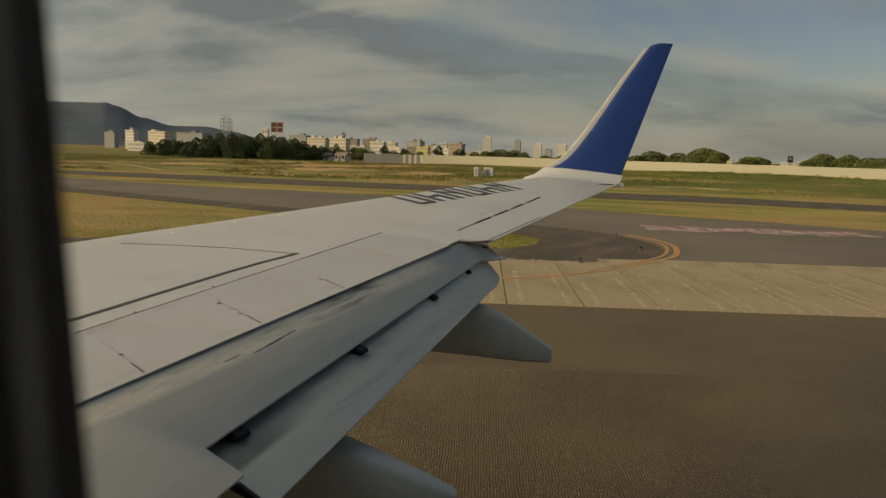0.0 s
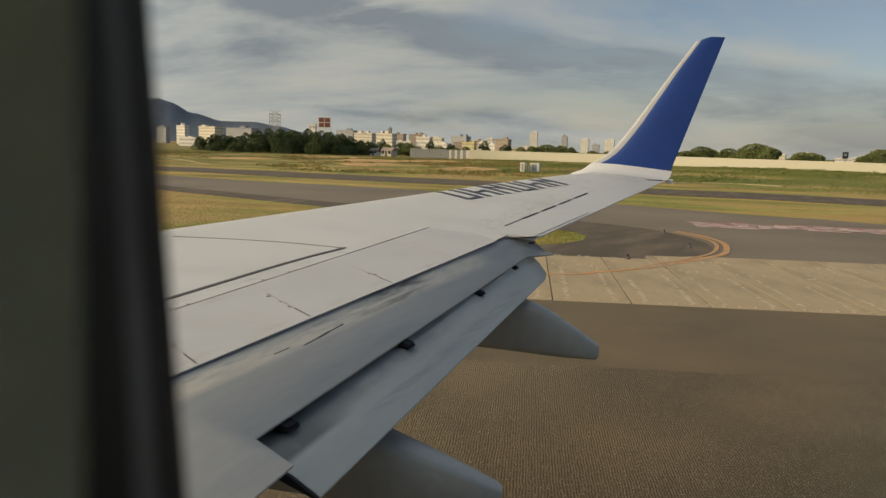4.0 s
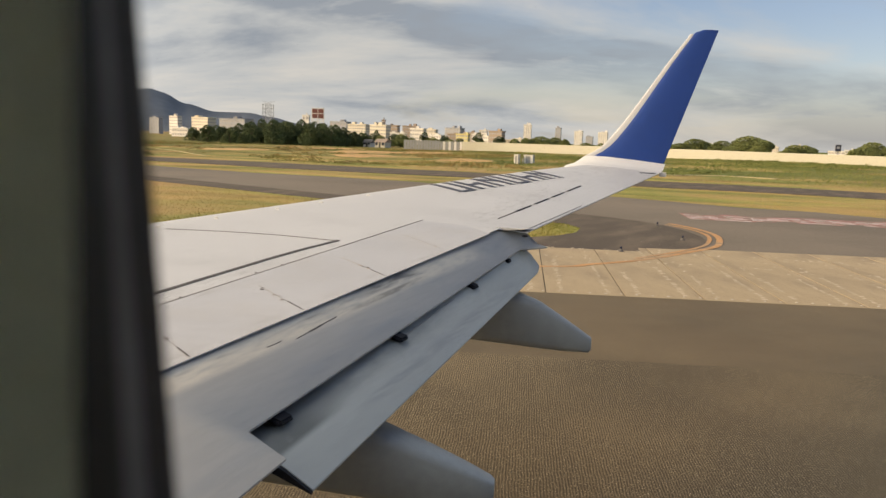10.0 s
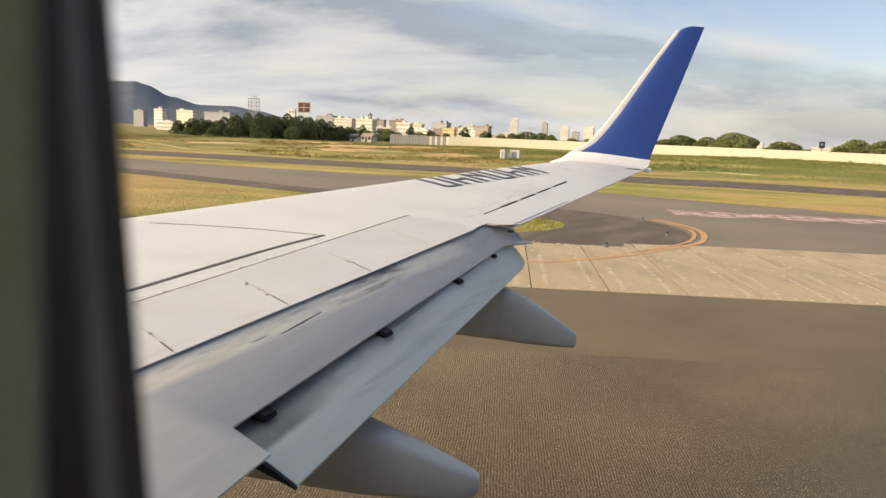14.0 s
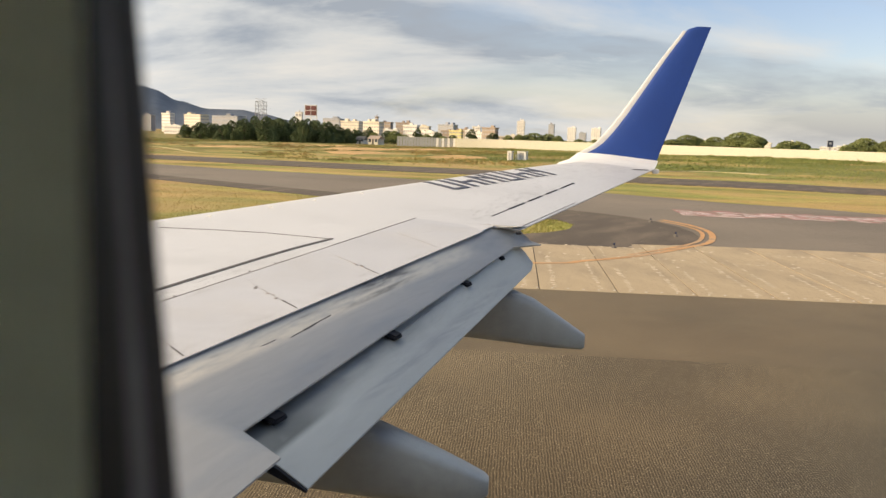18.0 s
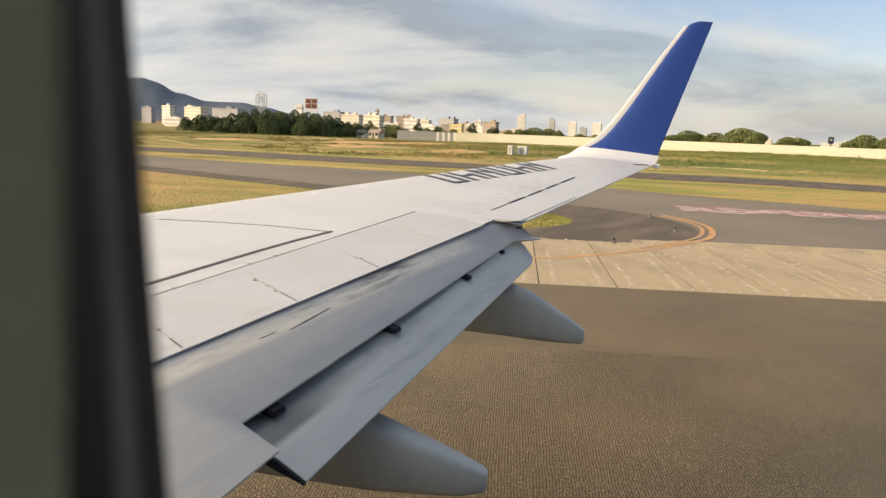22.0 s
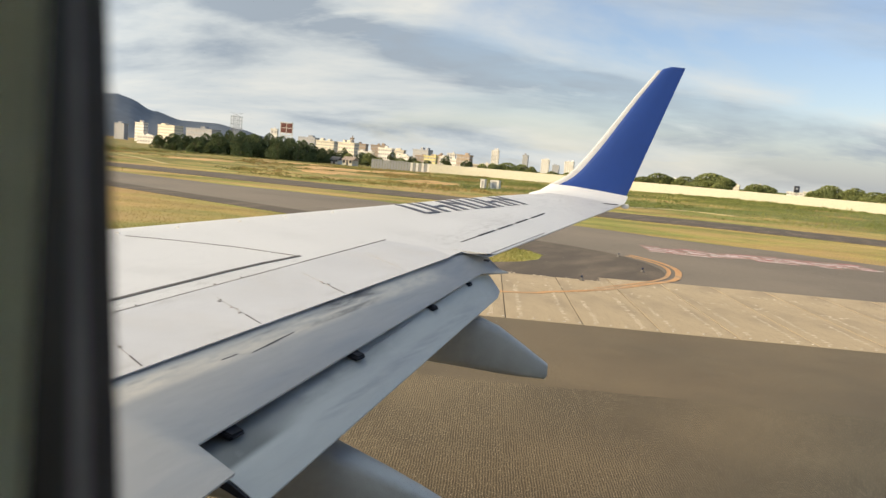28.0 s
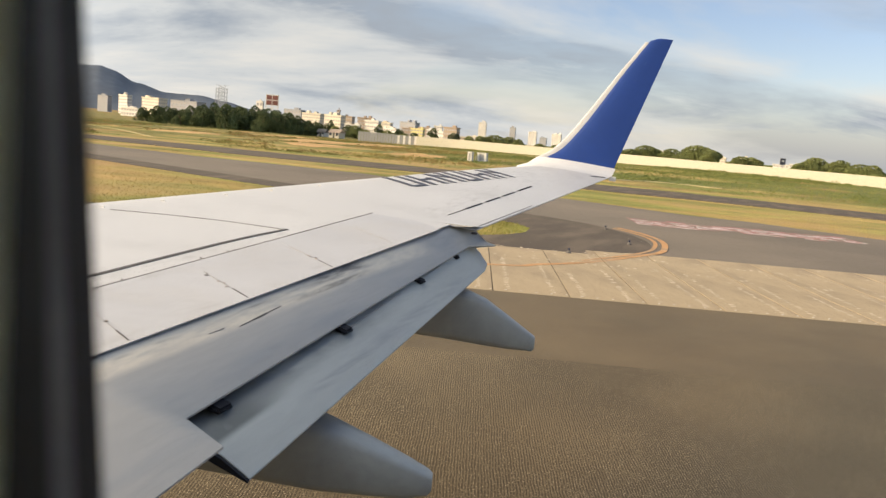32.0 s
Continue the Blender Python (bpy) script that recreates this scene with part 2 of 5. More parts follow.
PINK = material("faded_red_paint", (0.34, 0.15, 0.135), 0.85, 0.0, 0.2, 0.8, 8.0, second=(0.205, 0.165, 0.12), second_scale=0.9, second_at=(0.46, 0.56), stretch_by=(0.7, 2.2, 1))
GRASS = material("dry_grass", (0.245, 0.25, 0.074), 0.95, 0.0, 0.28, 0.16, 2.2, bump=0.6, bump_scale=6, second=(0.44, 0.325, 0.122), second_scale=0.13, second_at=(0.42, 0.60), spec=0.1, stretch_by=(0.5, 1.15, 1), turn=-16)
# distance haze is put into the forest's colour as blue-grey
HAZY_FOREST = material("hazy_mountain_forest", (0.130, 0.150, 0.178), 0.95, 0.0, 0.12, 0.004, 0.03, spec=0.05)
LEAF = material("leaf", (0.20, 0.225, 0.082), 0.8, 0.0, 0.35, 0.3, 2.0, spec=0.2)
LEAF_DARK = material("dark_leaf", (0.094, 0.122, 0.053), 0.8, 0.0, 0.35, 0.3, 2.0, spec=0.2)
BARK = material("bark", (0.10, 0.075, 0.05), 0.9, 0.0, 0.3)
WALL_CREAM = material("cream_barrier", (0.44, 0.42, 0.335), 0.8, 0.0, 0.07, 0.2, 3.0)
FENCE = material("grey_fence", (0.31, 0.31, 0.30), 0.7, 0.0, 0.12, 0.6, 4.0)
B_BRICK = material("facade_brick", (0.34, 0.27, 0.21), 0.85, 0.0, 0.1, 0.08, 1.0)
B_WHITE = material("facade_white", (0.71, 0.68, 0.62), 0.85, 0.0, 0.08, 0.08, 1.0)
B_CREAM = material("facade_cream", (0.65, 0.595, 0.48), 0.85, 0.0, 0.08, 0.08, 1.0)
B_BROWN = material("facade_brown", (0.22, 0.18, 0.15), 0.85, 0.0, 0.1, 0.08, 1.0)
B_GREY = material("facade_grey", (0.33, 0.34, 0.36), 0.85, 0.0, 0.08, 0.08, 1.0)
B_YELLOW = material("facade_yellow", (0.64, 0.57, 0.27), 0.85, 0.0, 0.08, 0.08, 1.0)
FAR_WINDOW = material("far_window", (0.33, 0.32, 0.31), 0.3, 0.0, 0.15, 0.3, 1.0)
GLASS_DARK = material("dark_window", (0.06, 0.07, 0.085), 0.25, 0.0, 0.1)
STEEL = material("painted_steel", (0.30, 0.31, 0.32), 0.6, 0.2, 0.1)
MAROON = material("maroon_panel", (0.15, 0.055, 0.045), 0.7, 0.0, 0.15, 0.5, 4.0)
ROOF = material("roof_dark", (0.12, 0.11, 0.10), 0.8, 0.0, 0.15)
LAMP_BLUE = material("blue_lamp_glass", (0.012, 0.02, 0.06), 0.2, 0.0, 0.05)

PANE = bpy.data.materials.new("window_acrylic")
PANE.use_nodes = True
pb = PANE.node_tree.nodes["Principled BSDF"]
pb.inputs["Transmission Weight"].default_value, pb.inputs["Roughness"].default_value, pb.inputs["IOR"].default_value = 1.0, 0.0, 1.02
pb.inputs["Base Color"].default_value = (0.98, 0.98, 0.97, 1)

def add_band(m, slope, lo, hi, fade, colour, strength, scale, squeeze=0.28, along=None, cut=(0.40, 0.58)):
    """A ragged strip of grime, dust or painted shade that runs along the flap, between two lines of the plan."""
    nd, ln = m.node_tree.nodes, m.node_tree.links
    b = nd["Principled BSDF"]
    tc = nd.new("ShaderNodeTexCoord")
    sx = nd.new("ShaderNodeSeparateXYZ")
    ln.new(tc.outputs["Object"], sx.inputs[0])
    u = nd.new("ShaderNodeMath"); u.operation = "MULTIPLY_ADD"; u.inputs[1].default_value = -slope
    ln.new(sx.outputs[1], u.inputs[0]); ln.new(sx.outputs[0], u.inputs[2])
    r0 = nd.new("ShaderNodeMapRange"); r0.interpolation_type = "SMOOTHSTEP"
    r0.inputs["From Min"].default_value, r0.inputs["From Max"].default_value = lo - fade, lo + fade
    r1 = nd.new("ShaderNodeMapRange"); r1.interpolation_type = "SMOOTHSTEP"
    r1.inputs["From Min"].default_value, r1.inputs["From Max"].default_value = hi - fade, hi + fade
    ln.new(u.outputs[0], r0.inputs[0]); ln.new(u.outputs[0], r1.inputs[0])
    band = nd.new("ShaderNodeMath"); band.operation = "SUBTRACT"
    ln.new(r0.outputs[0], band.inputs[0]); ln.new(r1.outputs[0], band.inputs[1])
    mp = nd.new("ShaderNodeMapping"); mp.vector_type = "TEXTURE"
    mp.inputs["Rotation"].default_value, mp.inputs["Scale"].default_value = (0, 0, radians(-18)), (squeeze, 1.0, 1.0)
    ln.new(tc.outputs["Object"], mp.inputs[0])
    n = nd.new("ShaderNodeTexNoise")
    n.inputs["Scale"].default_value, n.inputs["Detail"].default_value, n.inputs["Roughness"].default_value = scale, 10.0, 0.66
    ln.new(mp.outputs[0], n.inputs["Vector"])
    r2 = nd.new("ShaderNodeMapRange")
    r2.inputs["From Min"].default_value, r2.inputs["From Max"].default_value = cut
    ln.new(n.outputs["Fac"], r2.inputs[0])
    k = nd.new("ShaderNodeMath"); k.operation = "MULTIPLY"
    ln.new(band.outputs[0], k.inputs[0]); ln.new(r2.outputs[0], k.inputs[1])
    k2 = nd.new("ShaderNodeMath"); k2.operation = "MULTIPLY"; k2.inputs[1].default_value = strength
    ln.new(k.outputs[0], k2.inputs[0])
    out = k2.outputs[0]
    for at, way_up in zip(along or (), (1, -1)):
        r = nd.new("ShaderNodeMapRange"); r.interpolation_type = "SMOOTHSTEP"
        r.inputs["From Min"].default_value, r.inputs["From Max"].default_value = at - 0.25 * way_up, at + 0.25 * way_up
        ln.new(sx.outputs[1], r.inputs[0])
        k3 = nd.new("ShaderNodeMath"); k3.operation = "MULTIPLY"
        ln.new(out, k3.inputs[0]); ln.new(r.outputs[0], k3.inputs[1])
        out = k3.outputs[0]
    old = b.inputs["Base Color"].links[0].from_socket
    x = nd.new("ShaderNodeMix"); x.data_type = "RGBA"
    x.inputs[7].default_value = (*colour, 1)
    ln.new(out, x.inputs["Factor"]); ln.new(old, x.inputs[6])
    ln.new(x.outputs[2], b.inputs["Base Color"])


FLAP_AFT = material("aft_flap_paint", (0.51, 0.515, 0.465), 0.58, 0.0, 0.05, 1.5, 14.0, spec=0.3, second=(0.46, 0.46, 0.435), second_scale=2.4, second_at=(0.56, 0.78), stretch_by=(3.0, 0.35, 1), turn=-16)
# pale dust along the flap, dark oily smudges in it, thin scratches
add_band(FLAP, 0.335, -2.99, -2.84, 0.035, (0.70, 0.63, 0.51), 0.85, 4.2, 0.14, (3.0, 7.5), (0.18, 0.55))
add_band(FLAP, 0.335, -3.10, -2.96, 0.03, (0.47, 0.46, 0.44), 0.45, 2.2, 0.30)
add_band(FLAP, 0.335, -3.04, -2.925, 0.020, (0.12, 0.112, 0.108), 0.9, 3.4, 0.15, (5.75, 6.5), (0.36, 0.58))
add_band(FLAP, 0.335, -2.895, -2.855, 0.012, (0.17, 0.16, 0.14), 0.8, 3.4, 0.10, (5.45, 6.3), (0.36, 0.56))
add_band(FLAP, 0.335, -2.965, -2.945, 0.010, (0.22, 0.20, 0.17), 0.7, 3.0, 0.12, (3.9, 5.6), (0.46, 0.60))
# handling marks on the spoilers beside their hinge line and along the gap
add_band(SPOILER, 0.346, -3.88, -3.77, 0.03, (0.36, 0.34, 0.31), 0.5, 2.2, 0.20, (3.6, 5.3), (0.46, 0.62))
add_band(SPOILER, 0.345, -3.17, -3.08, 0.03, (0.38, 0.36, 0.33), 0.45, 2.4, 0.18, (2.8, 7.8), (0.48, 0.66))
# main flap's shade painted with grime on the aft nose, deepest inboard; scratches along it
add_band(FLAP_AFT, 0.25, -2.60, -2.015, 0.020, (0.15, 0.155, 0.14), 0.9, 2.0, 0.8, (3.0, 4.30), (0.15, 0.42))
add_band(FLAP_AFT, 0.25, -2.60, -2.05, 0.05, (0.25, 0.255, 0.24), 0.75, 1.6, 0.30, (3.0, 6.3), (0.30, 0.60))
add_band(FLAP_AFT, 0.25, -1.98, -1.93, 0.02, (0.36, 0.36, 0.35), 0.6, 1.6, 0.05, (4.6, 7.8))
# scuffs ahead of the aileron and towards the wing tip
add_band(WING, 0.348, -3.70, -3.335, 0.06, (0.38, 0.365, 0.34), 0.7, 6.0, 0.35, (8.7, 11.6), (0.50, 0.68))
add_band(WING, 0.348, -4.2, -3.1, 0.15, (0.40, 0.39, 0.38), 0.6, 3.2, 0.30, (12.3, 14.8), (0.50, 0.66))
add_band(WING, 0.346, -4.02, -3.86, 0.04, (0.41, 0.395, 0.37), 0.5, 5.0, 0.25, (3.0, 8.2), (0.50, 0.66))


def add_green(m, colour, by_x=0.0022, lo=0.36, hi=0.58, z0=0.02, z1=0.35, scale=0.045, much=0.85):
    """Another growth on the raised bank, in patches that thin out one way along it."""
    nd, ln = m.node_tree.nodes, m.node_tree.links
    b = nd["Principled BSDF"]
    tc = nd.new("ShaderNodeTexCoord")
    sx = nd.new("ShaderNodeSeparateXYZ")
    ln.new(tc.outputs["Object"], sx.inputs[0])
    high = nd.new("ShaderNodeMapRange")
    high.inputs["From Min"].default_value, high.inputs["From Max"].default_value = z0, z1
    ln.new(sx.outputs[2], high.inputs[0])
    n = nd.new("ShaderNodeTexNoise")
    n.inputs["Scale"].default_value, n.inputs["Detail"].default_value = scale, 7.0
    ln.new(tc.outputs["Object"], n.inputs["Vector"])
    u = nd.new("ShaderNodeMath"); u.operation = "MULTIPLY_ADD"; u.inputs[1].default_value = by_x
    ln.new(sx.outputs[0], u.inputs[0]); ln.new(n.outputs["Fac"], u.inputs[2])
    r = nd.new("ShaderNodeMapRange")
    r.inputs["From Min"].default_value, r.inputs["From Max"].default_value = lo, hi
    ln.new(u.outputs[0], r.inputs[0])
    k = nd.new("ShaderNodeMath"); k.operation = "MULTIPLY"
    ln.new(high.outputs[0], k.inputs[0]); ln.new(r.outputs[0], k.inputs[1])
    k2 = nd.new("ShaderNodeMath"); k2.operation = "MULTIPLY"; k2.inputs[1].default_value = much
    ln.new(k.outputs[0], k2.inputs[0])
    old = b.inputs["Base Color"].links[0].from_socket
    x = nd.new("ShaderNodeMix"); x.data_type = "RGBA"
    x.inputs[7].default_value = (*colour, 1)
    ln.new(k2.outputs[0], x.inputs["Factor"]); ln.new(old, x.inputs[6])
    ln.new(x.outputs[2], b.inputs["Base Color"])


add_green(GRASS, (0.45, 0.30, 0.14), -0.0002, 0.49, 0.64, -1.0, -0.5, 0.06, 0.75)
add_green(GRASS, (0.125, 0.155, 0.046), 0.0016, 0.41, 0.55)
add_green(GRASS, (0.165, 0.165, 0.055), -0.0016, 0.53, 0.62, 0.03, 0.2, 0.055, 0.8)
add_green(GRASS, (0.42, 0.255, 0.115), -0.0002, 0.56, 0.68, 0.03, 0.22, 0.05, 0.85)

# grooves cut across the runway
GROOVED = material("grooved_asphalt", (0.158, 0.119, 0.064), 0.92, 0.0, 0.30, 0.25, 38.0, second=(0.136, 0.104, 0.056), second_scale=0.2)


def add_grooves(m, pitch=0.036):
    nd, ln = m.node_tree.nodes, m.node_tree.links
    b = nd["Principled BSDF"]
    tc = nd.new("ShaderNodeTexCoord")
    sx = nd.new("ShaderNodeSeparateXYZ")
    ln.new(tc.outputs["Object"], sx.inputs[0])
    mul = nd.new("ShaderNodeMath"); mul.operation = "MULTIPLY"; mul.inputs[1].default_value = 1 / pitch
    wob = nd.new("ShaderNodeTexNoise")
    wob.inputs["Scale"].default_value, wob.inputs["Detail"].default_value = 2.2, 4.0
    ln.new(tc.outputs["Object"], wob.inputs["Vector"])
    shift = nd.new("ShaderNodeMath"); shift.operation = "MULTIPLY_ADD"; shift.inputs[1].default_value = 0.052
    ln.new(wob.outputs["Fac"], shift.inputs[0]); ln.new(sx.outputs[0], shift.inputs[2])
    ln.new(shift.outputs[0], mul.inputs[0])
    fr = nd.new("ShaderNodeMath"); fr.operation = "FRACT"
    ln.new(mul.outputs[0], fr.inputs[0])
    gt = nd.new("ShaderNodeMath"); gt.operation = "GREATER_THAN"; gt.inputs[1].default_value = 0.55
    ln.new(fr.outputs[0], gt.inputs[0])
    old = b.inputs["Base Color"].links[0].from_socket
    x = nd.new("ShaderNodeMix"); x.data_type = "RGBA"; x.blend_type = "MULTIPLY"
    x.inputs[7].default_value = (0.36, 0.34, 0.32, 1)
    # the cuts are filled with grit here and there
    grit = nd.new("ShaderNodeTexNoise")
    grit.inputs["Scale"].default_value, grit.inputs["Detail"].default_value = 22.0, 3.0
    ln.new(tc.outputs["Object"], grit.inputs["Vector"])
    open_cut = nd.new("ShaderNodeMapRange")
    open_cut.inputs["From Min"].default_value, open_cut.inputs["From Max"].default_value = 0.74, 0.50
    ln.new(grit.outputs["Fac"], open_cut.inputs[0])
    cut = nd.new("ShaderNodeMath"); cut.operation = "MULTIPLY"
    ln.new(gt.outputs[0], cut.inputs[0]); ln.new(open_cut.outputs[0], cut.inputs[1])
    ln.new(cut.outputs[0], x.inputs["Factor"]); ln.new(old, x.inputs[6])
    # pale chips of stone in the surface
    chip = nd.new("ShaderNodeTexNoise")
    chip.inputs["Scale"].default_value, chip.inputs["Detail"].default_value = 48.0, 2.0
    ln.new(tc.outputs["Object"], chip.inputs["Vector"])
    few = nd.new("ShaderNodeMapRange")
    few.inputs["From Min"].default_value, few.inputs["From Max"].default_value = 0.60, 0.67
    ln.new(chip.outputs["Fac"], few.inputs[0])
    y = nd.new("ShaderNodeMix"); y.data_type = "RGBA"
    y.inputs[7].default_value = (0.52, 0.43, 0.27, 1)
    ln.new(few.outputs[0], y.inputs["Factor"]); ln.new(x.outputs[2], y.inputs[6])
    ln.new(y.outputs[2], b.inputs["Base Color"])


add_grooves(GROOVED)


# ---- building tools ----
def link(name, verts, faces, mat, parent=None, label="", smooth=False):
    me = bpy.data.meshes.new(name)
    me.from_pydata([tuple(v) for v in verts], [], faces)
    me.materials.append(mat)
    bm = bmesh.new()
    bm.from_mesh(me)
    bmesh.ops.recalc_face_normals(bm, faces=bm.faces)
    bm.to_mesh(me)
    bm.free()
    if smooth:
        for p in me.polygons:
            p.use_smooth = True
    ob = new(name, me)
    ob.parent = parent
    if label:
        tagged(ob, label)
    return ob


def part(name, bm, mat, parent=None, label=""):
    me = bpy.data.meshes.new(name)
    bm.to_mesh(me)
    bm.free()
    me.materials.append(mat)
    ob = new(name, me)
    ob.parent = parent
    if label:
        tagged(ob, label)
    return ob


def empty(name, x=0, y=0, z=0, rz=0.0):
    ob = new(name)
    ob.matrix_world = pose(x, y, z, 0, 0, rz)
    return ob


def box_bm(x0, x1, y0, y1, z0, z1, bevel=0.0):
    bm = bmesh.new()
    bmesh.ops.create_cube(bm, size=1.0, matrix=Matrix.LocRotScale(((x0 + x1) / 2, (y0 + y1) / 2, (z0 + z1) / 2), None, (x1 - x0, y1 - y0, z1 - z0)))
    if bevel:
        bmesh.ops.bevel(bm, geom=bm.edges[:], offset=bevel, segments=2, affect="EDGES")
    return bm


def slab(name, outline, z0, z1, mat, parent=None, label=""):
    """A flat body with the given outline, from z0 to z1."""
    n = len(outline)
    v = [(x, y, z0) for x, y in outline] + [(x, y, z1) for x, y in outline]
    f = [tuple(range(n - 1, -1, -1)), tuple(range(n, 2 * n))] + [(i, (i + 1) % n, n + (i + 1) % n, n + i) for i in range(n)]
    return link(name, v, f, mat, parent, label)


def loft(name, rings, mat, parent=None, label="", closed=True, caps=True, smooth=True):
    """A skin through rings of equally many points."""
    k = len(rings[0])
    v = [p for r in rings for p in r]
    f = []
    for i in range(len(rings) - 1):
        for j in range(k if closed else k - 1):
            a, b = i * k + j, i * k + (j + 1) % k
            f.append((a, b, b + k, a + k))
    if caps and closed:
        f += [tuple(range(k - 1, -1, -1)), tuple(range((len(rings) - 1) * k, len(rings) * k))]
    ob = link(name, v, f, mat, parent, label, smooth)
    if smooth:
        ob.modifiers.new("edges", "EDGE_SPLIT").split_angle = radians(35)
    return ob


def ribbon(name, line, width, lift_by, mat, parent=None, label="", height_of=None, thick=0.004):
    """A thin strip along a plan line, laid on a height field."""
    v, f = [], []
    n = len(line)
    for i, (x, y) in enumerate(line):
        x0, y0 = line[max(i - 1, 0)]
        x1, y1 = line[min(i + 1, n - 1)]
        d = Vector((x1 - x0, y1 - y0)).normalized()
        nx, ny = -d.y * width / 2, d.x * width / 2
        for s in (-1, 1):
            px, py = x + s * nx, y + s * ny
            z = (height_of(px, py) if height_of else 0.0) + lift_by
            v += [(px, py, z), (px, py, z - thick)]
    for i in range(n - 1):
        a = 4 * i
        f += [(a, a + 2, a + 6, a + 4), (a, a + 4, a + 5, a + 1), (a + 2, a + 3, a + 7, a + 6)]
    return link(name, v, f, mat, parent, label)


# ---- the ground ----
def clamp01(t):
    return max(0.0, min(1.0, t))


def ease(t):
    t = clamp01(t)
    return t * t * (3 - 2 * t)


def road_line(x):
    """The far edge of the perimeter road."""
    if x < -48:
        return 117.1 - 0.13 * max(x + 48, -30)
    if x < -18:
        return 107.2 - 0.33 * (x + 18)
    return 107.2 - 0.315 * (x + 18) if x < 25 else 93.65 - 0.6 * min(x - 25, 15) - 0.3 * max(x - 40, 0)


def rise(x, y):
    """The height of the ground: level field, then a low bank behind the perimeter road, higher towards the stern."""
    d = y - road_line(max(-300, min(x, 90)))
    top = 0.30 + 0.45 * ease((x + 35) / 45) + 0.75 * ease((x - 20) / 45)
    h = top * ease((d - 2) / 60.0)
    if d > 0:
        h += 0.25 * ease(d / 30) * noise.noise(Vector((x * 0.03, y * 0.03, 0.3)))
    return h


xs = [-4500, -2500, -1200, -700, -450] + [-320 + 8 * i for i in range(70)] + [260, 320, 450, 700, 1200, 2500, 4500]
ys = [-4500, -2500, -1200, -500, -200, -80, 0, 20, 40, 60, 75] + [84 + 5 * i for i in range(50)] + [350, 400, 500, 700, 1200, 2500, 4500]
gv = [(x, y, rise(x, y)) for y in ys for x in xs]
gf = [(j * len(xs) + i, j * len(xs) + i + 1, (j + 1) * len(xs) + i + 1, (j + 1) * len(xs) + i) for j in range(len(ys) - 1) for i in range(len(xs) - 1)]
ground = link("ground", gv, gf, GRASS, smooth=True)
tagged(ground, "dry yellow and green airfield grass rising to a low bank", "ground", kind="structure")

runway = slab("runway", [(-900, -45), (900, -45), (900, 15.25), (-900, 15.25)], -0.3, 0.020, GROOVED)
tagged(runway, "brown-grey grooved asphalt runway", "runway", kind="structure")
margin = slab("runway_margin", [(-900, 15.25), (900, 15.25), (900, 22.0), (-900, 22.0)], -0.3, 0.018, ASPHALT)
tagged(margin, "smooth brown asphalt beside the grooved runway", "pavement", kind="structure")
bed = slab("slab_bed", [(-300, 22.0), (300, 22.0), (300, 33.2), (-300, 33.2)], -0.3, 0.004, SHOULDER)
tagged(bed, "dark bed in the joints between concrete slabs", "pavement", kind="structure")
taxiway = slab("taxiway", [(-30, 66.5), (2.6, 46.0), (4.4, 40.0), (3.9, 33.2), (300, 33.2), (300, 36), (60, 37), (40, 43.5), (24.8, 51.5), (21, 54.7), (19, 56.8), (14.7, 58.4), (10.8, 62.0), (7, 65.2), (-10, 76.5), (-18.3, 80), (-27, 82.5), (-38.6, 89), (-120, 142), (-150, 160), (-170, 145)], -0.3, 0.016, ASPHALT_FAR)
tagged(taxiway, "pale grey-brown asphalt taxiway running off at an angle", "taxiway", kind="structure")
road = slab("perimeter_road", [(-300, 125), (-60, 109), (-41, 101.5), (-36, 99.2), (-28.5, 95.6), (-18, 92.4), (0, 87.6), (13.7, 82.4), (22, 80.2), (28, 77.3), (34.5, 73.8), (80, 56), (110, 46),
                               (116, 55), (80, 69.5), (47, 81.6), (40, 85.1), (33, 89.7), (28, 92.4), (23, 94.3), (16, 96.4), (0, 101.4), (-21, 107.9), (-35, 112.9), (-48, 117), (-70, 119.9), (-300, 150)], -0.3, 0.05, SHOULDER)
tagged(road, "dark asphalt perimeter road between grass strips", "road", kind="structure")
nose = [(4.5, 31.75), (4.55, 32.85), (6.0, 32.9), (6.9, 33.6), (7.5, 34.9), (7.9, 36.6), (8.0, 38.3), (7.75, 40.6), (7.1, 42.9), (6.2, 44.7), (5.0, 46.2), (3.2, 47.8), (0, 50.2), (-12, 55.5), (-40, 76), (-42, 73), (-12, 51.5),
        (0, 43.5), (2.3, 41.4), (2.8, 39.6), (2.5, 37.6), (1.6, 36.0), (0.4, 34.9), (-4, 34.2), (-200, 34.2), (-200, 31.75)]
shoulder = slab("taxiway_shoulder", nose, -0.3, 0.024, SHOULDER)
tagged(shoulder, "dark asphalt shoulder wrapped round a tongue of grass", "pavement", kind="structure")


def arc_line(pts, per=8):
    """A smooth line through a few points."""
    out = []
    for i in range(len(pts) - 1):
        p0, p1, p2, p3 = (Vector(pts[max(0, min(len(pts) - 1, i + k))]) for k in (-1, 0, 1, 2))
        for s in range(per):
            t = s / per
            out.append(tuple(0.5 * ((2 * p1) + (p2 - p0) * t + (2 * p0 - 5 * p1 + 4 * p2 - p3) * t * t + (3 * p1 - p0 - 3 * p2 + p3) * t ** 3)))
    return out + [tuple(pts[-1])]


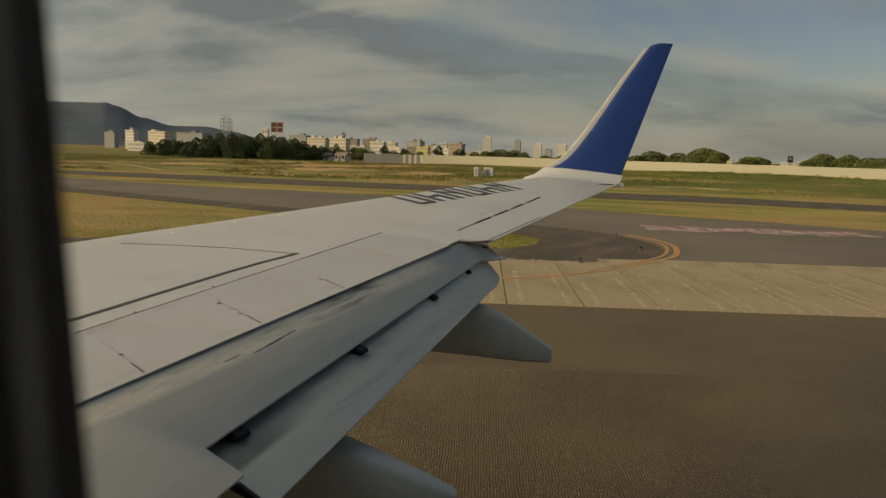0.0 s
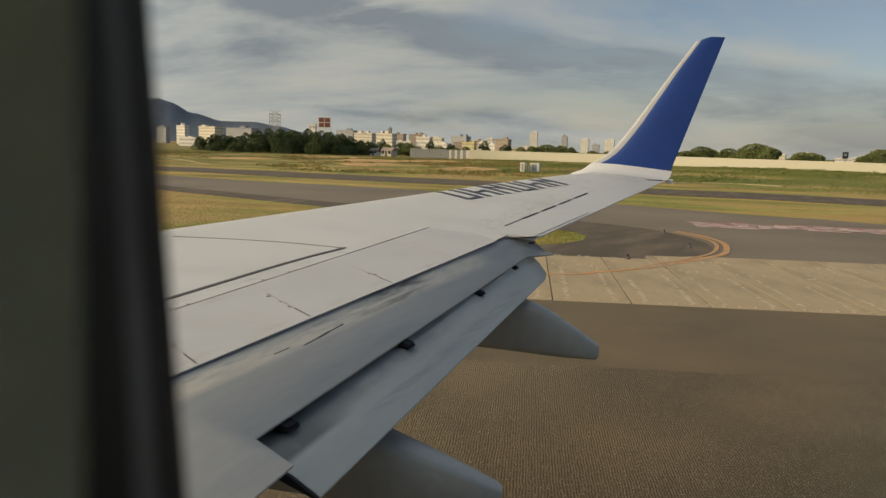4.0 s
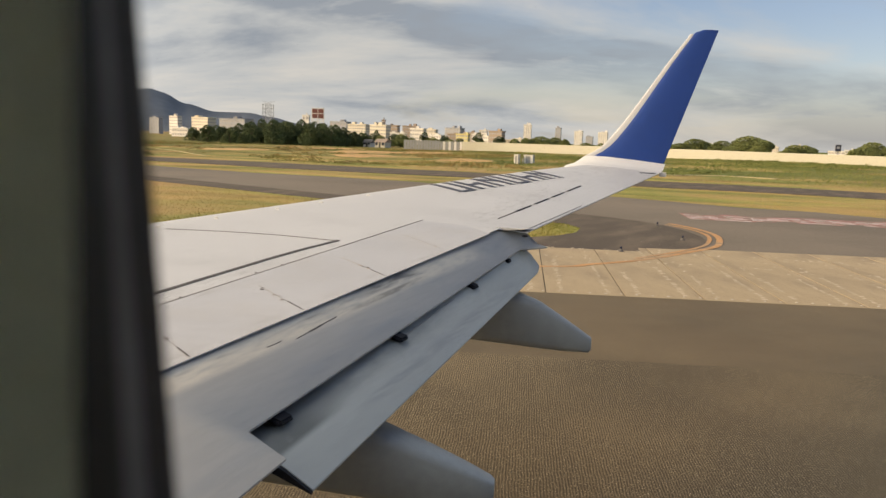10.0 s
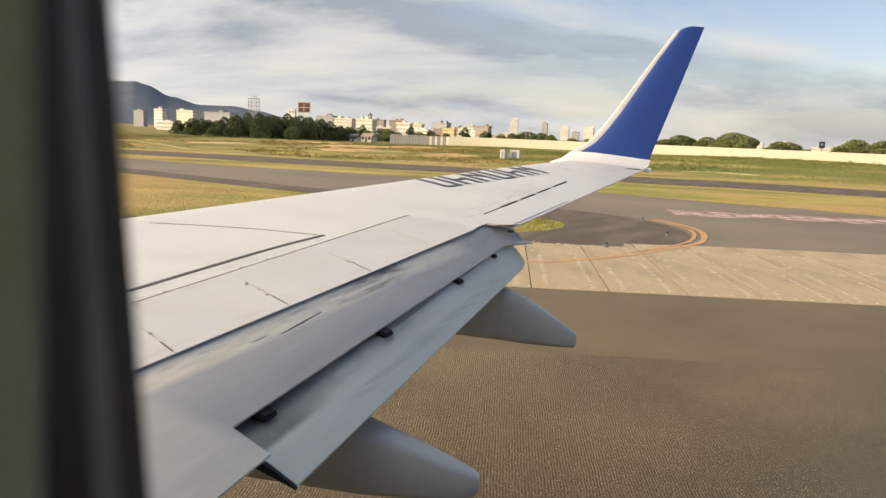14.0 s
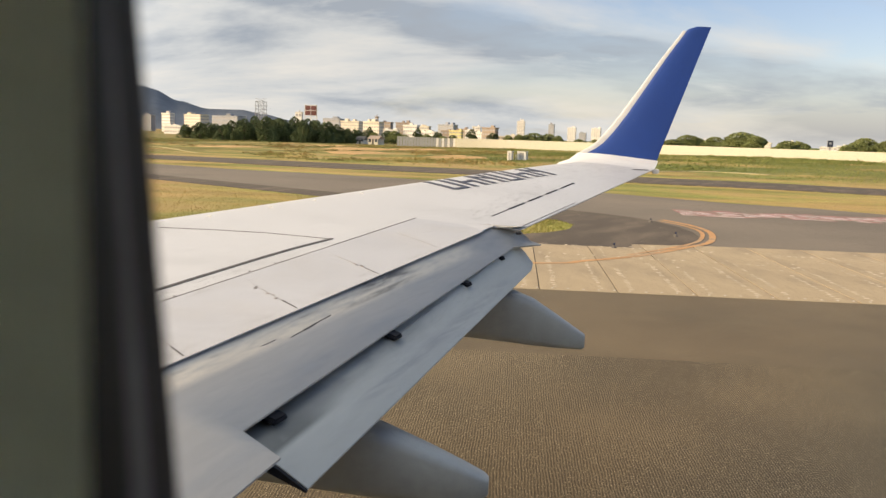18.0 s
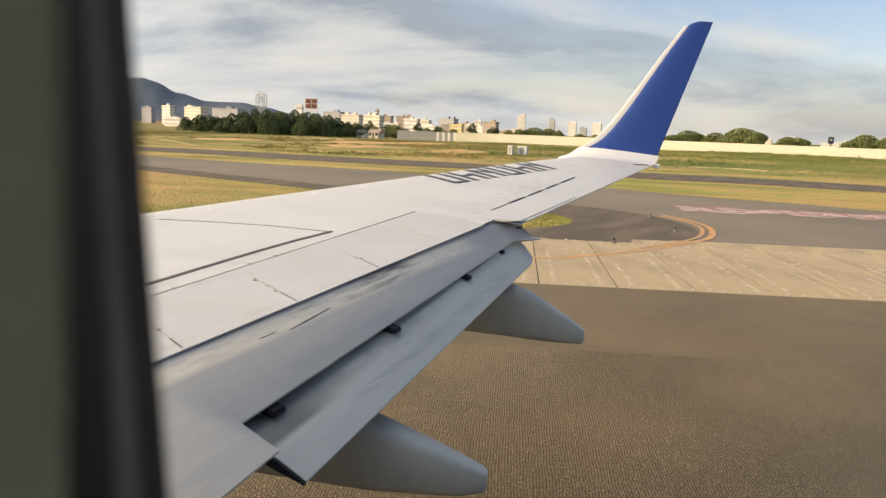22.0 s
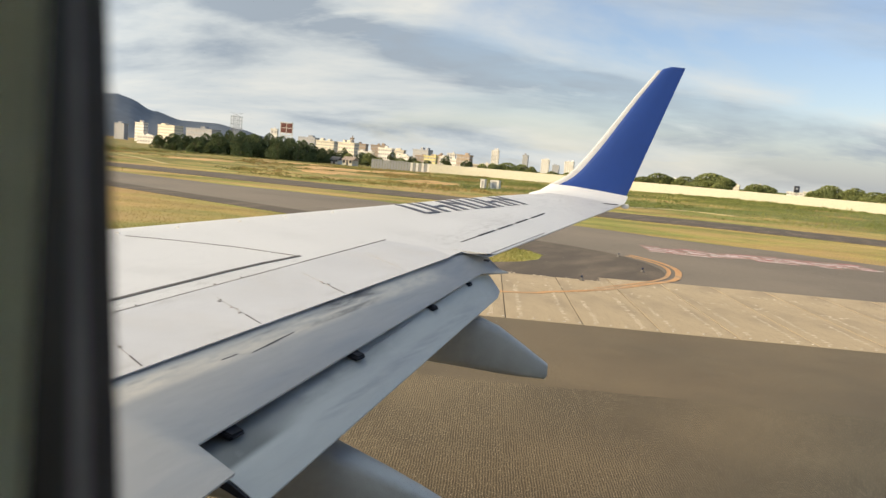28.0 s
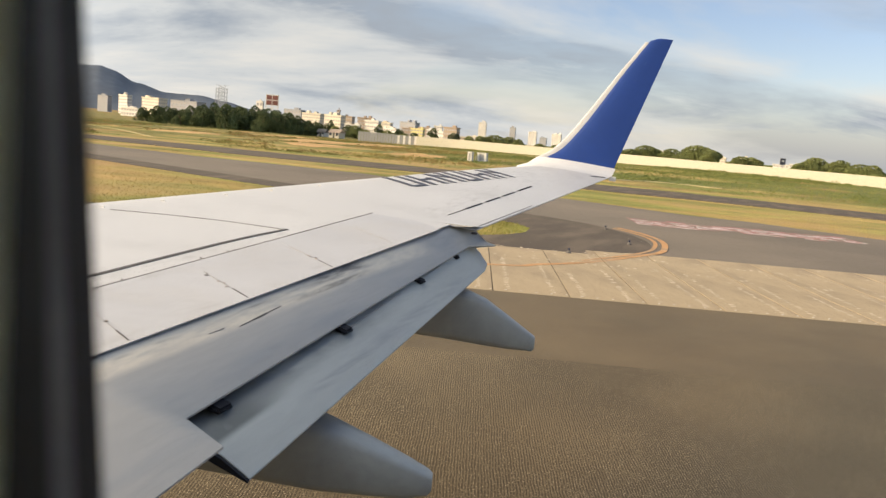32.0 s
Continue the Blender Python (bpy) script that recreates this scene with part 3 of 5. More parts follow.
guide = arc_line([(-30, 22.6), (-8, 25.0), (0.7, 26.7), (2.4, 27.7), (4.4, 29.5), (6.4, 32.2), (7.75, 34.2), (8.4, 36.3), (8.75, 38.3), (8.75, 40.1), (8.35, 42.1), (7.6, 43.9)])
line1 = ribbon("edge_line", guide, 0.27, 0.030, ORANGE, thick=0.004)
tagged(line1, "worn orange double edge line curving round the shoulder", "road marking", kind="structure")
inner = arc_line([(4.05, 29.6), (6.0, 32.2), (7.3, 34.3), (8.0, 36.4), (8.35, 38.3), (8.35, 40.0), (7.95, 41.8), (7.3, 43.3)])
line2 = ribbon("edge_line", inner, 0.18, 0.030, ORANGE, thick=0.004)
tagged(line2, "worn orange double edge line curving round the shoulder", "road marking", kind="structure")

# painted red panels with broken white strokes on the taxiway
for i in range(11):
    rnd = random.Random(i)
    x, y = 9.3 + 1.16 * i, 49.6 - 0.03 * i
    hi, lo = rnd.uniform(1.0, 2.0), rnd.uniform(1.4, 2.6)
    m = slab("ground_marking", [(x, y - lo), (x + 1.1, y - lo - 0.1), (x + 1.2, y + hi), (x + 0.1, y + hi + 0.1)], 0.017, 0.022, PINK)
    tagged(m, "faded red painted panel on the taxiway", "road marking", group="painted panels on the taxiway", kind="structure")
    for k in range(4):
        sx, sy = x - 0.1 + rnd.uniform(-0.1, 0.3), y - lo + 0.2 + (lo + hi - 0.7) * ((k * 3) % 4) / 4 + rnd.uniform(0.0, 0.2)
        ln, wd = rnd.uniform(0.14, 0.34), rnd.uniform(0.5, 1.25)
        slab("stroke", [(sx, sy), (sx + wd, sy - 0.12), (sx + wd + 0.10, sy - 0.12 + ln * 0.7), (sx + 0.06, sy + ln)], 0.022 + 0.0005 * k, 0.026 + 0.0005 * k, STROKE, m)

# threshold bars behind the aircraft
for k in range(8):
    y = 11.9 - 2.75 * k
    m = slab("threshold_bar", [(13.5, y - 1.35), (43.5, y - 1.35), (43.5, y), (13.5, y)], 0.021, 0.025, LINE_WHITE)
    tagged(m, "white painted threshold bar on grooved asphalt", "road marking", group="runway threshold bars", kind="structure")

# painted blocks and dashes further along the runway
for x, y in ((-150, -20.5), (-150, 1.5), (-290, -20.5), (-290, 1.5)):
    m = slab("aiming_block", [(x - 38, y - 3), (x, y - 3), (x, y + 3), (x - 38, y + 3)], 0.021, 0.025, LINE_WHITE)
    tagged(m, "white painted aiming block on the runway", "road marking", group="runway aiming blocks", kind="structure")
for i in range(10):
    x = -70 - 50 * i
    m = slab("centre_dash", [(x - 30, -10.0), (x, -10.0), (x, -9.2), (x - 30, -9.2)], 0.021, 0.025, LINE_WHITE)
    tagged(m, "white painted centre line dash on the runway", "road marking", group="runway centre line dashes", kind="structure")


def inset_light(x, y):
    t = empty("inset_light", x, y, 0.024)
    for name, r0, r1, h, mat in (("collar", 0.26, 0.24, 0.012, LINE_WHITE), ("housing", 0.17, 0.13, 0.03, STEEL)):
        bm = bmesh.new()
        bmesh.ops.create_cone(bm, cap_ends=True, segments=16, radius1=r0, radius2=r1, depth=h, matrix=Matrix.Translation((0, 0, h / 2)))
        part(name, bm, mat, t)
    tagged(t, "round steel light set flush in the runway", "airfield light", group="inset runway lights")


for x in (17.0, 32.0, 47.0):
    inset_light(x, 8.2)

# ---- the aircraft ----
jet = empty("airliner")
tagged(jet, "airliner with pale grey wing and blue winglet on the runway", "airliner")


def wing_z(y):
    return EYE - 0.42 - (15.3 - y) * 0.07


def x_crest(y):
    return -3.17 + 0.565 * (y - 7.14)


def x_lead(y):
    return x_crest(y) - 0.25 - 0.045 * (15.3 - y)


def x_panel(y):
    return -2.165 + 0.346 * (y - 4.88)


def x_spoiler(y):
    return -1.32 + 0.345 * (y - 5.12)


def x_main(y):
    return -0.77 + 0.265 * (y - 5.42)


def x_aft(y):
    return -0.33 + 0.23 * (y - 6.2)


def x_trail(y):
    return 0.04 + 0.357 * (y - 8.39)


def x_inboard(y):
    return -0.97 + 0.24 * (y - 3.47)


CUT = 8.39      # where the flaps end and the aileron begins


def upper(x, y):
    """The height of the wing's upper skin."""
    w, a, c = wing_z(y), x_lead(y), x_crest(y)
    top = 0.15 * (1 - 0.35 * ease((y - 12) / 4))
    if x <= c:
        t = clamp01((x - a) / (c - a))
        return w + top * math.sqrt(max(0.0, 1 - (1 - t) ** 2))
    e = x_spoiler(y) if y <= CUT else x_trail(y)
    end = 0.05 if y <= CUT else 0.0
    t = clamp01((x - c) / (e - c))
    return w + top + (end - top) * (0.35 * t + 0.65 * t * t)


def skin_rings(y0, y1, steps, edge):
    rings = []
    for i in range(steps + 1):
        y = y0 + (y1 - y0) * i / steps
        a, c, e = x_lead(y), x_crest(y), edge(y)
        xsn = [a + (c - a) * s for s in (0, 0.04, 0.12, 0.25, 0.45, 0.7, 1)] + [c + (e - c) * s for s in (0.12, 0.25, 0.4, 0.55, 0.7, 0.85, 1)]
        ring = [(x, y, upper(x, y)) for x in xsn]
        w = wing_z(y)
        deep = 0.10 + 0.035 * (15.3 - y)
        q = c + (e - c) * 0.88
        ring += [(e, y, upper(e, y) - 0.008), (q, y, upper(q, y) - 0.03), (c + (e - c) * 0.5, y, w - deep * 0.75), (c, y, w - deep), (a + (c - a) * 0.4, y, w - deep * 0.8), (a + (c - a) * 0.08, y, w - deep * 0.3)]
        rings.append(ring)
    return rings


loft("wing_skin", skin_rings(0.36, CUT, 24, x_spoiler), WING, jet, "pale grey painted upper wing skin")
loft("outer_wing_skin", skin_rings(CUT, 14.7, 20, x_trail), WING, jet, "pale grey painted outer wing skin")


def plate(name, y0, y1, edge0, edge1, lift_by, mat, label="", gap=0.012, ny=8, nx=5, drop=0.012, skew=0.0):
    """A panel lying proud of the upper skin between two spanwise lines."""
    v, f = [], []
    for k in (0, 1):
        for i in range(ny + 1):
            y = y0 + gap + (y1 - y0 - 2 * gap) * i / ny
            for j in range(nx + 1):
                yy = y + skew * (1 - j / nx) * (edge1(y) - edge0(y))
                x = edge0(yy) + gap + (edge1(yy) - edge0(yy) - gap) * j / nx
                v.append((x, yy, upper(x, yy) + lift_by - (drop if k else 0)))
    n = (nx + 1) * (ny + 1)
    q = nx + 1
    for i in range(ny):
        for j in range(nx):
            a = i * q + j
            f += [(a, a + 1, a + q + 1, a + q), (n + a, n + a + q, n + a + q + 1, n + a + 1)]
    for i in range(ny):
        a, b = i * q, i * q + nx
        f += [(a, a + q, n + a + q, n + a), (b, n + b, n + b + q, b + q)]
    for j in range(nx):
        a, b = j, ny * q + j
        f += [(a, n + a, n + a + 1, a + 1), (b, b + 1, n + b + 1, n + b)]
    ob = link(name, v, f, mat, jet, label, True)
    bev = ob.modifiers.new("edge", "EDGE_SPLIT")
    bev.split_angle = radians(30)
    return ob


# flight spoilers, side by side ahead of the flap
for a, b in ((2.75, 4.12), (4.12, 5.10), (5.10, 6.08), (6.08, 7.18), (7.18, 8.05)):
    plate("spoiler", a, b, x_panel, lambda y: x_spoiler(y) + 0.03, 0.003, SPOILER, "pale grey spoiler panel with a dark trailing gap", skew=0.75, gap=0.0006, drop=0.006)
# aileron with its tab
plate("aileron", 8.45, 12.45, lambda y: -0.25 + 0.348 * (y - 8.9), lambda y: x_trail(y) + 0.004, 0.006, WING, "pale grey aileron", ny=12)


def strip(line, width, mat=None, lift_by=0.016, name="seal_strip", per=10):
    pts = []
    for (x0, y0), (x1, y1) in zip(line, line[1:]):
        pts += [(x0 + (x1 - x0) * s / per, y0 + (y1 - y0) * s / per) for s in range(per)]
    pts.append(line[-1])
    return ribbon(name, pts, width, lift_by, mat or SEAL, jet, "", upper, 0.01)


strip([(-2.52, 4.48), (-2.27, 5.20), (-2.155, 5.54), (-2.05, 5.84), (-1.90, 6.27), (-1.75, 6.66), (-1.545, 7.12)], 0.034, EDGE, 0.004)
strip([(-1.57, 7.10), (-2.10, 7.13), (-2.57, 7.105), (-3.05, 7.06)], 0.007, GAP, 0.004)
strip([(x_panel(2.8) - 0.01, 2.8), (x_panel(6.9) - 0.01, 6.9)], 0.008, FAINT, 0.0045)
strip([(x_panel(6.9) - 0.01, 6.9), (x_panel(8.36) - 0.01, 8.36)], 0.009, GAP, 0.0045)
for y, size in ((5.10, 0.020), (5.84, 0.026), (6.13, 0.020), (6.20, 0.012), (6.58, 0.010), (6.90, 0.009)):
    strip([(x_panel(y) - 0.012 - size, y + 0.4 * size), (x_panel(y) - 0.012 + size * 0.5, y - 0.5 * size)], 0.009, EDGE, 0.0042, "fastener", 2)
strip([(-0.25 + 0.348 * 0.05, 8.95), (-0.25 + 0.348 * 0.52, 9.42)], 0.009, GAP, 0.010)
for y0, y1 in ((9.46, 9.97), (10.10, 10.60), (10.74, 11.22), (11.36, 11.98)):
    strip([(-0.25 + 0.348 * (y0 - 8.9), y0), (-0.25 + 0.348 * (y1 - 8.9), y1)], 0.026, lift_by=0.010)
strip([(0.06, 8.55), (0.74, 10.45)], 0.009, GAP, 0.010)
dot_rng = random.Random(12)
for a, dark, dots in ((4.12, 0.15, 2), (5.10, 0.18, 6), (6.11, 0.17, 5), (7.15, 0.0, 1)):
    def seam(q, a=a):
        y = a + 0.75 * q
        return (x_spoiler(y) - q, y)
    if dark:
        strip([seam(dark), seam(-0.01)], 0.010, EDGE, lift_by=0.005)
    strip([seam(0.55), seam(max(0.02, dark + 0.02))], 0.0028, FAINT, 0.0045)
    for k in range(dots):
        q = dark + 0.03 + 0.30 * dot_rng.random() ** 1.4
        x, y = seam(q)
        x, y, d = x + dot_rng.uniform(-0.02, 0.02), y + dot_rng.uniform(-0.03, 0.03), dot_rng.uniform(0.008, 0.026)
        strip([(x - d, y + 0.4 * d), (x, y)], dot_rng.uniform(0.010, 0.02), EDGE if k % 2 else STAIN, 0.0055, "fastener", 2)

# main flap
def flap_span(y):
    """Nose and trailing edge of the main flap at a station; its outer corner juts aft."""
    a = x_spoiler(y) - 0.22
    if y <= 3.47:
        return a, x_inboard(y)
    if y < 3.72:
        return a, x_inboard(3.47) + (x_main(3.72) - x_inboard(3.47)) * (y - 3.47) / 0.25
    if y <= 8.38:
        return a, x_main(y)
    if y <= 8.54:
        return a, x_main(8.38) + (0.285 - x_main(8.38)) * (y - 8.38) / 0.16
    return a, 0.285 - 0.60 * (y - 8.54)


def main_z(x, y):
    """Level under the spoilers, then one even slope down to the trailing edge."""
    a, e = x_spoiler(y) - 0.04, flap_span(y)[1]
    if y > 8.38:
        e = x_main(y) + 0.35 * max(0.0, e - x_main(y))
    t = clamp01((x - a) / (e - a))
    k = 0.30 + 0.20 * ease((y - 3.3) / 1.4)
    up = 0.046 - 0.014 * ease((y - 7.5) / 0.6)
    return wing_z(y) + up - (up + 0.15) * (k * t + (1 - k) * t * t)


def aft_z(x, y):
    a, e = x_main(y) - 0.04, x_aft(y)
    t = clamp01((x - a) / (e - a))
    # its nose dips down into the slot, deepest at the inboard end
    n = x_main(y) - 0.20
    f = clamp01((0.66 - (x - n) / (e - n)) / 0.66)
    dip = 0.03 + 0.07 * (1 - ease((y - 3.5) / 2.4))
    return wing_z(y) - 0.172 - 0.228 * (0.75 * t + 0.25 * t * t) - dip * f ** 1.6


rings = []
for y in [0.36, 1.2, 2.2, 3.0, 3.47, 3.60, 3.72, 4.2, 4.8, 5.4, 6.0, 6.6, 7.2, 7.8, 8.22, 8.38, 8.46, 8.54, 8.70, 8.86]:
    a, e = flap_span(y)
    w = wing_z(y)
    b = x_spoiler(y) - 0.04
    cuts = [a, a + 0.06, b] + [b + (e - b) * t for t in (0.15, 0.3, 0.45, 0.6, 0.75, 0.9, 1)]
    end = main_z(e, y) - 0.010
    rings.append([(x, y, main_z(x, y)) for x in cuts] + [(e, y, end), (a + (e - a) * 0.6, y, w - 0.20), (a + 0.02, y, w - 0.24)])
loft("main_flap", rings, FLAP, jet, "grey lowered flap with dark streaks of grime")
bm = box_bm(0.02, 0.085, 8.36, 8.385, wing_z(8.4) - 0.03, wing_z(8.4) - 0.008, 0.006)
part("flap_end_bracket", bm, SEAL, jet, "dark bracket at the end of the flap")
# aft flap
rings = []
for y in [3.70, 4.0, 4.6, 5.2, 5.8, 6.4, 7.0, 7.6, 8.2, 8.50, 8.66]:
    a, e, w = x_main(y) - 0.34, x_aft(y), wing_z(y)
    if y > 8.6:
        a, e = a + 0.03, e - 0.02
    top = [(a + (e - a) * t, y, aft_z(a + (e - a) * t, y)) for t in (0, 0.12, 0.28, 0.4, 0.6, 0.8, 1)]
    thick = 0.035 + 0.06 * ease((y - 3.7) / 0.8)
    mid = a + (e - a) * 0.5
    rings.append([(a - 0.02, y, aft_z(a, y) - 0.03)] + top + [(e, y, aft_z(e, y) - 0.010), (mid, y, aft_z(mid, y) - thick), (a, y, aft_z(a, y) - 0.06)])
loft("aft_flap", rings, FLAP_AFT, jet, "grey lowered aft flap with shade and grime painted on its nose, scratches along it")
# dark sheet added over the lit end cap to stand in for shade
loft("end_rib", [[(x, 3.672, z - 0.004) for x, y, z in rings[0]], [(x, 3.699, z - 0.004) for x, y, z in rings[0]]], SEAL, jet, "dark sheet standing in for shade on the inboard end of the flap", smooth=False)


def flap_line(height_of, across, y0, y1, width, mat, breaks, name="flap_seam"):
    """A broken thin seam along a flap, at a share of its chord."""
    rng = random.Random(int(y0 * 10 + across * 100))
    y = y0
    while y < y1:
        n = min(y1, y + rng.uniform(0.35, 0.9))
        pts = []
        for k in range(6):
            q = y + (n - y) * k / 5
            a, e = (flap_span(q)[:2] if height_of is main_z else (x_main(q) - 0.20, x_aft(q)))
            pts.append((a + (e - a) * across, q))
        ribbon(name, pts, width, 0.003, mat, jet, "", height_of, 0.004)
        y = n + rng.uniform(0.02, breaks)


flap_line(aft_z, 0.46, 5.5, 6.5, 0.0025, FAINT, 0.3)
# dark box added below the main flap's corner in place of the gap's shade
bm = box_bm(-1.25, -1.10, 3.58, 3.69, wing_z(3.6) - 0.28, wing_z(3.6) - 0.19, 0.015)
part("flap_track", bm, SEAL, jet, "dark box standing in for the shaded gap between the flaps")
# dark smear on the inboard flap
for k, (x, y) in enumerate(((-1.50, 3.05), (-1.46, 3.00), (-1.42, 2.95))):
    ribbon("grime_streak", [(x, y), (x + 0.05, y - 0.06), (x + 0.12, y - 0.11)], 0.012 - 0.003 * k, 0.003, GAP, jet, "", main_z, 0.004)

# a thin dark scratch in the dusty strip of the main flap
for pts, wide in (([(-1.262, 4.72), (-1.242, 4.79), (-1.223, 4.86)], 0.004), ([(-1.222, 4.863), (-1.20, 4.94), (-1.18, 5.02)], 0.009), ([(-1.179, 5.023), (-1.158, 5.10), (-1.132, 5.19)], 0.004),
                  ([(-1.37, 4.50), (-1.34, 4.58), (-1.325, 4.63)], 0.003)):
    ribbon("grime_streak", pts, wide, 0.002, EDGE, jet, "", main_z, 0.004)

# hinge brackets in the slot between the flaps
for (x, y), s in (((-1.125, 4.01), 0.75), ((-0.735, 5.44), 0.72), ((-0.345, 6.95), 0.66), ((-0.085, 8.02), 0.62)):
    w = wing_z(y)
    bm = bmesh.new()
    bmesh.ops.create_cube(bm, size=1.0, matrix=Matrix.LocRotScale((x - 0.03, y - 0.02 * s, w - 0.190), Euler((0, radians(16), radians(-14))), (0.14 * s, 0.17 * s, 0.035)))
    bmesh.ops.bevel(bm, geom=bm.edges[:], offset=0.012, segments=2, affect="EDGES")
    part("hinge_bracket", bm, SEAL, jet, "dark hinge bracket in the flap slot")


def canoe(y, top, bottom, half):
    """A flap track fairing: a keel-shaped body that tapers aft; top and bottom are side outlines of equal length."""
    rings = []
    n = len(top)
    for i, ((x, zt), (xb, zb)) in enumerate(zip(top, bottom)):
        h = half[i]
        zm, rz = (zt + zb) / 2, (zt - zb) / 2
        ring = []
        for k in range(16):
            a = 2 * math.pi * k / 16
            cx, cz = math.cos(a), math.sin(a)
            cx = math.copysign(abs(cx) ** 0.4, cx)
            cz = math.copysign(abs(cz) ** 0.4, cz)
            ring.append(((x + xb) / 2 + (x - xb) / 2 * cz, y + h * cx, EYE + zm + rz * cz))
        rings.append(ring)
    return loft("flap_track_fairing", rings, FAIRING, jet, "grey canoe-shaped flap track fairing under the wing")


canoe(7.85, [(-1.6, -1.45), (-0.6, -1.42), (0.03, -1.40), (0.22, -1.475), (0.44, -1.615), (0.68, -1.775), (0.705, -1.79)],
      [(-1.6, -1.62), (-0.6, -1.84), (0.0, -1.885), (0.22, -1.905), (0.44, -1.92), (0.68, -1.925), (0.705, -1.90)], [0.08, 0.13, 0.13, 0.12, 0.10, 0.07, 0.05])
canoe(4.75, [(-2.4, -1.76), (-1.4, -1.70), (-0.76, -1.672), (-0.45, -1.795), (-0.24, -1.885), (-0.11, -1.945), (-0.085, -1.965)],
      [(-2.4, -1.95), (-1.4, -2.035), (-0.76, -2.088), (-0.45, -2.097), (-0.24, -2.098), (-0.11, -2.075), (-0.085, -2.05)], [0.08, 0.14, 0.155, 0.125, 0.10, 0.075, 0.05])

# winglet: stations from the flat wing tip curving up
stations = []


def station(le, te, out, thick):
    """A thin section between a leading and a trailing point; out is the way its outer face looks."""
    le, te, out = Vector(le), Vector(te), Vector(out).normalized()
    ring = []
    prof = ((0, 0), (0.03, 0.35), (0.12, 0.75), (0.3, 1.0), (0.6, 0.7), (1.0, 0.06))
    for s, h in prof:
        ring.append(tuple(le.lerp(te, s) - out * h * thick))
    for s, h in reversed(prof[1:]):
        ring.append(tuple(le.lerp(te, s) + out * h * thick * 0.7))
    return ring


wt = wing_z(14.7)
tip_rings = [station((x_lead(14.7), 14.7, wt + 0.01), (x_trail(14.7), 14.7, wt), (0, 0.05, -1), 0.10),
             station((0.72, 15.0, EYE - 0.40), (2.38, 14.95, EYE - 0.45), (0, 0.25, -1), 0.09),
             station((0.92, 15.25, EYE - 0.335), (2.46, 15.22, EYE - 0.405), (0, 0.6, -0.8), 0.08),
             station((1.09, 15.42, EYE - 0.22), (2.52, 15.42, EYE - 0.31), (0, 0.85, -0.5), 0.07)]
loft("wing_tip", tip_rings, WHITE, jet, "white curved wing tip below the winglet")


def lead_x(z):
    """The winglet's leading edge over its height."""
    pts = ((-0.22, 1.08), (-0.12, 1.27), (-0.02, 1.405), (0.12, 1.54), (0.43, 1.79), (0.79, 2.04), (1.15, 2.285), (1.50, 2.525), (1.80, 2.745), (1.97, 2.875), (2.04, 2.92), (2.075, 2.99), (2.09, 3.08))
    for (z0, x0), (z1, x1) in zip(pts, pts[1:]):
        if z <= z1:
            return x0 + (x1 - x0) * (z - z0) / (z1 - z0)
    return pts[-1][1]


def trail_x(z):
    return 2.485 + (3.41 - 2.485) * (z + 0.33) / 2.44


blue_rings, white_rings = [], []
for z in (-0.22, -0.17, -0.12, -0.07, -0.02, 0.05, 0.12, 0.3, 0.5, 0.75, 1.0, 1.25, 1.5, 1.7, 1.85, 1.95, 2.02, 2.06, 2.10):
    s = (z + 0.22) / 2.3
    y = 15.42 + 0.58 * s
    le, te = Vector((lead_x(z), y, EYE + z)), Vector((trail_x(z - 0.09 * (1 - s)), y, EYE + z - 0.09 * (1 - s)))
    band = (0.115 - 0.065 * s) / max((te - le).length, 0.2)
    blue_rings.append(station(le.lerp(te, min(band, 0.3)), te, (0, 0.97, -0.25), 0.055 - 0.03 * s))
    t = (0.055 - 0.03 * s)
    a, b = le, le.lerp(te, min(band, 0.3))
    o = Vector((0, 0.97, -0.25)).normalized()
    b = le.lerp(te, min(band, 0.3) * 1.25)
    white_rings.append([tuple(b - o * t * 0.28), tuple(a.lerp(b, 0.5) - o * t * 0.45), tuple(a.lerp(b, 0.1) - o * t * 0.3), tuple(a), tuple(a.lerp(b, 0.2) + o * t * 0.3), tuple(b + o * t * 0.3)])
wl_ob = loft("winglet", blue_rings, BLUE, jet, "deep blue painted blended winglet")
loft("leading_edge", white_rings[:-2], WING, wl_ob, "bare white leading edge strip")
bm = box_bm(2.36, 2.48, 14.98, 15.02, EYE - 0.52, EYE - 0.44, 0.01)
part("tip_light", bm, WHITE, jet, "small white light at the wing tip")

strip([(1.96, 14.42), (2.24, 14.68)], 0.035, SEAL, 0.006, "tip_slot", 3)

# identification letters on the wing become plain bars: long strokes and short crossing ones, cell by cell
def letter_stroke(cell, u0, v0, u1, v1, wide):
    def spot(u, v):
        return (-0.74 + 0.232 * (cell + u) - 0.43 * v, 10.36 + 0.385 * (cell + u) + 0.45 * v)
    strip([spot(u0, v0), spot(u1, v1)], wide, NAVY, 0.006, "letter_bar", 4)


for cell in range(6):
    letter_stroke(cell, 0.12, 0.0, 0.12, 1.0, 0.085)
    letter_stroke(cell, 0.70, 0.0, 0.70, (1.0, 0.62, 1.0)[cell % 3], 0.085)
    letter_stroke(cell, 0.12, (0.05, 0.5, 0.95)[cell % 3], 0.70, (0.05, 0.5, 0.4)[cell % 3], 0.075)

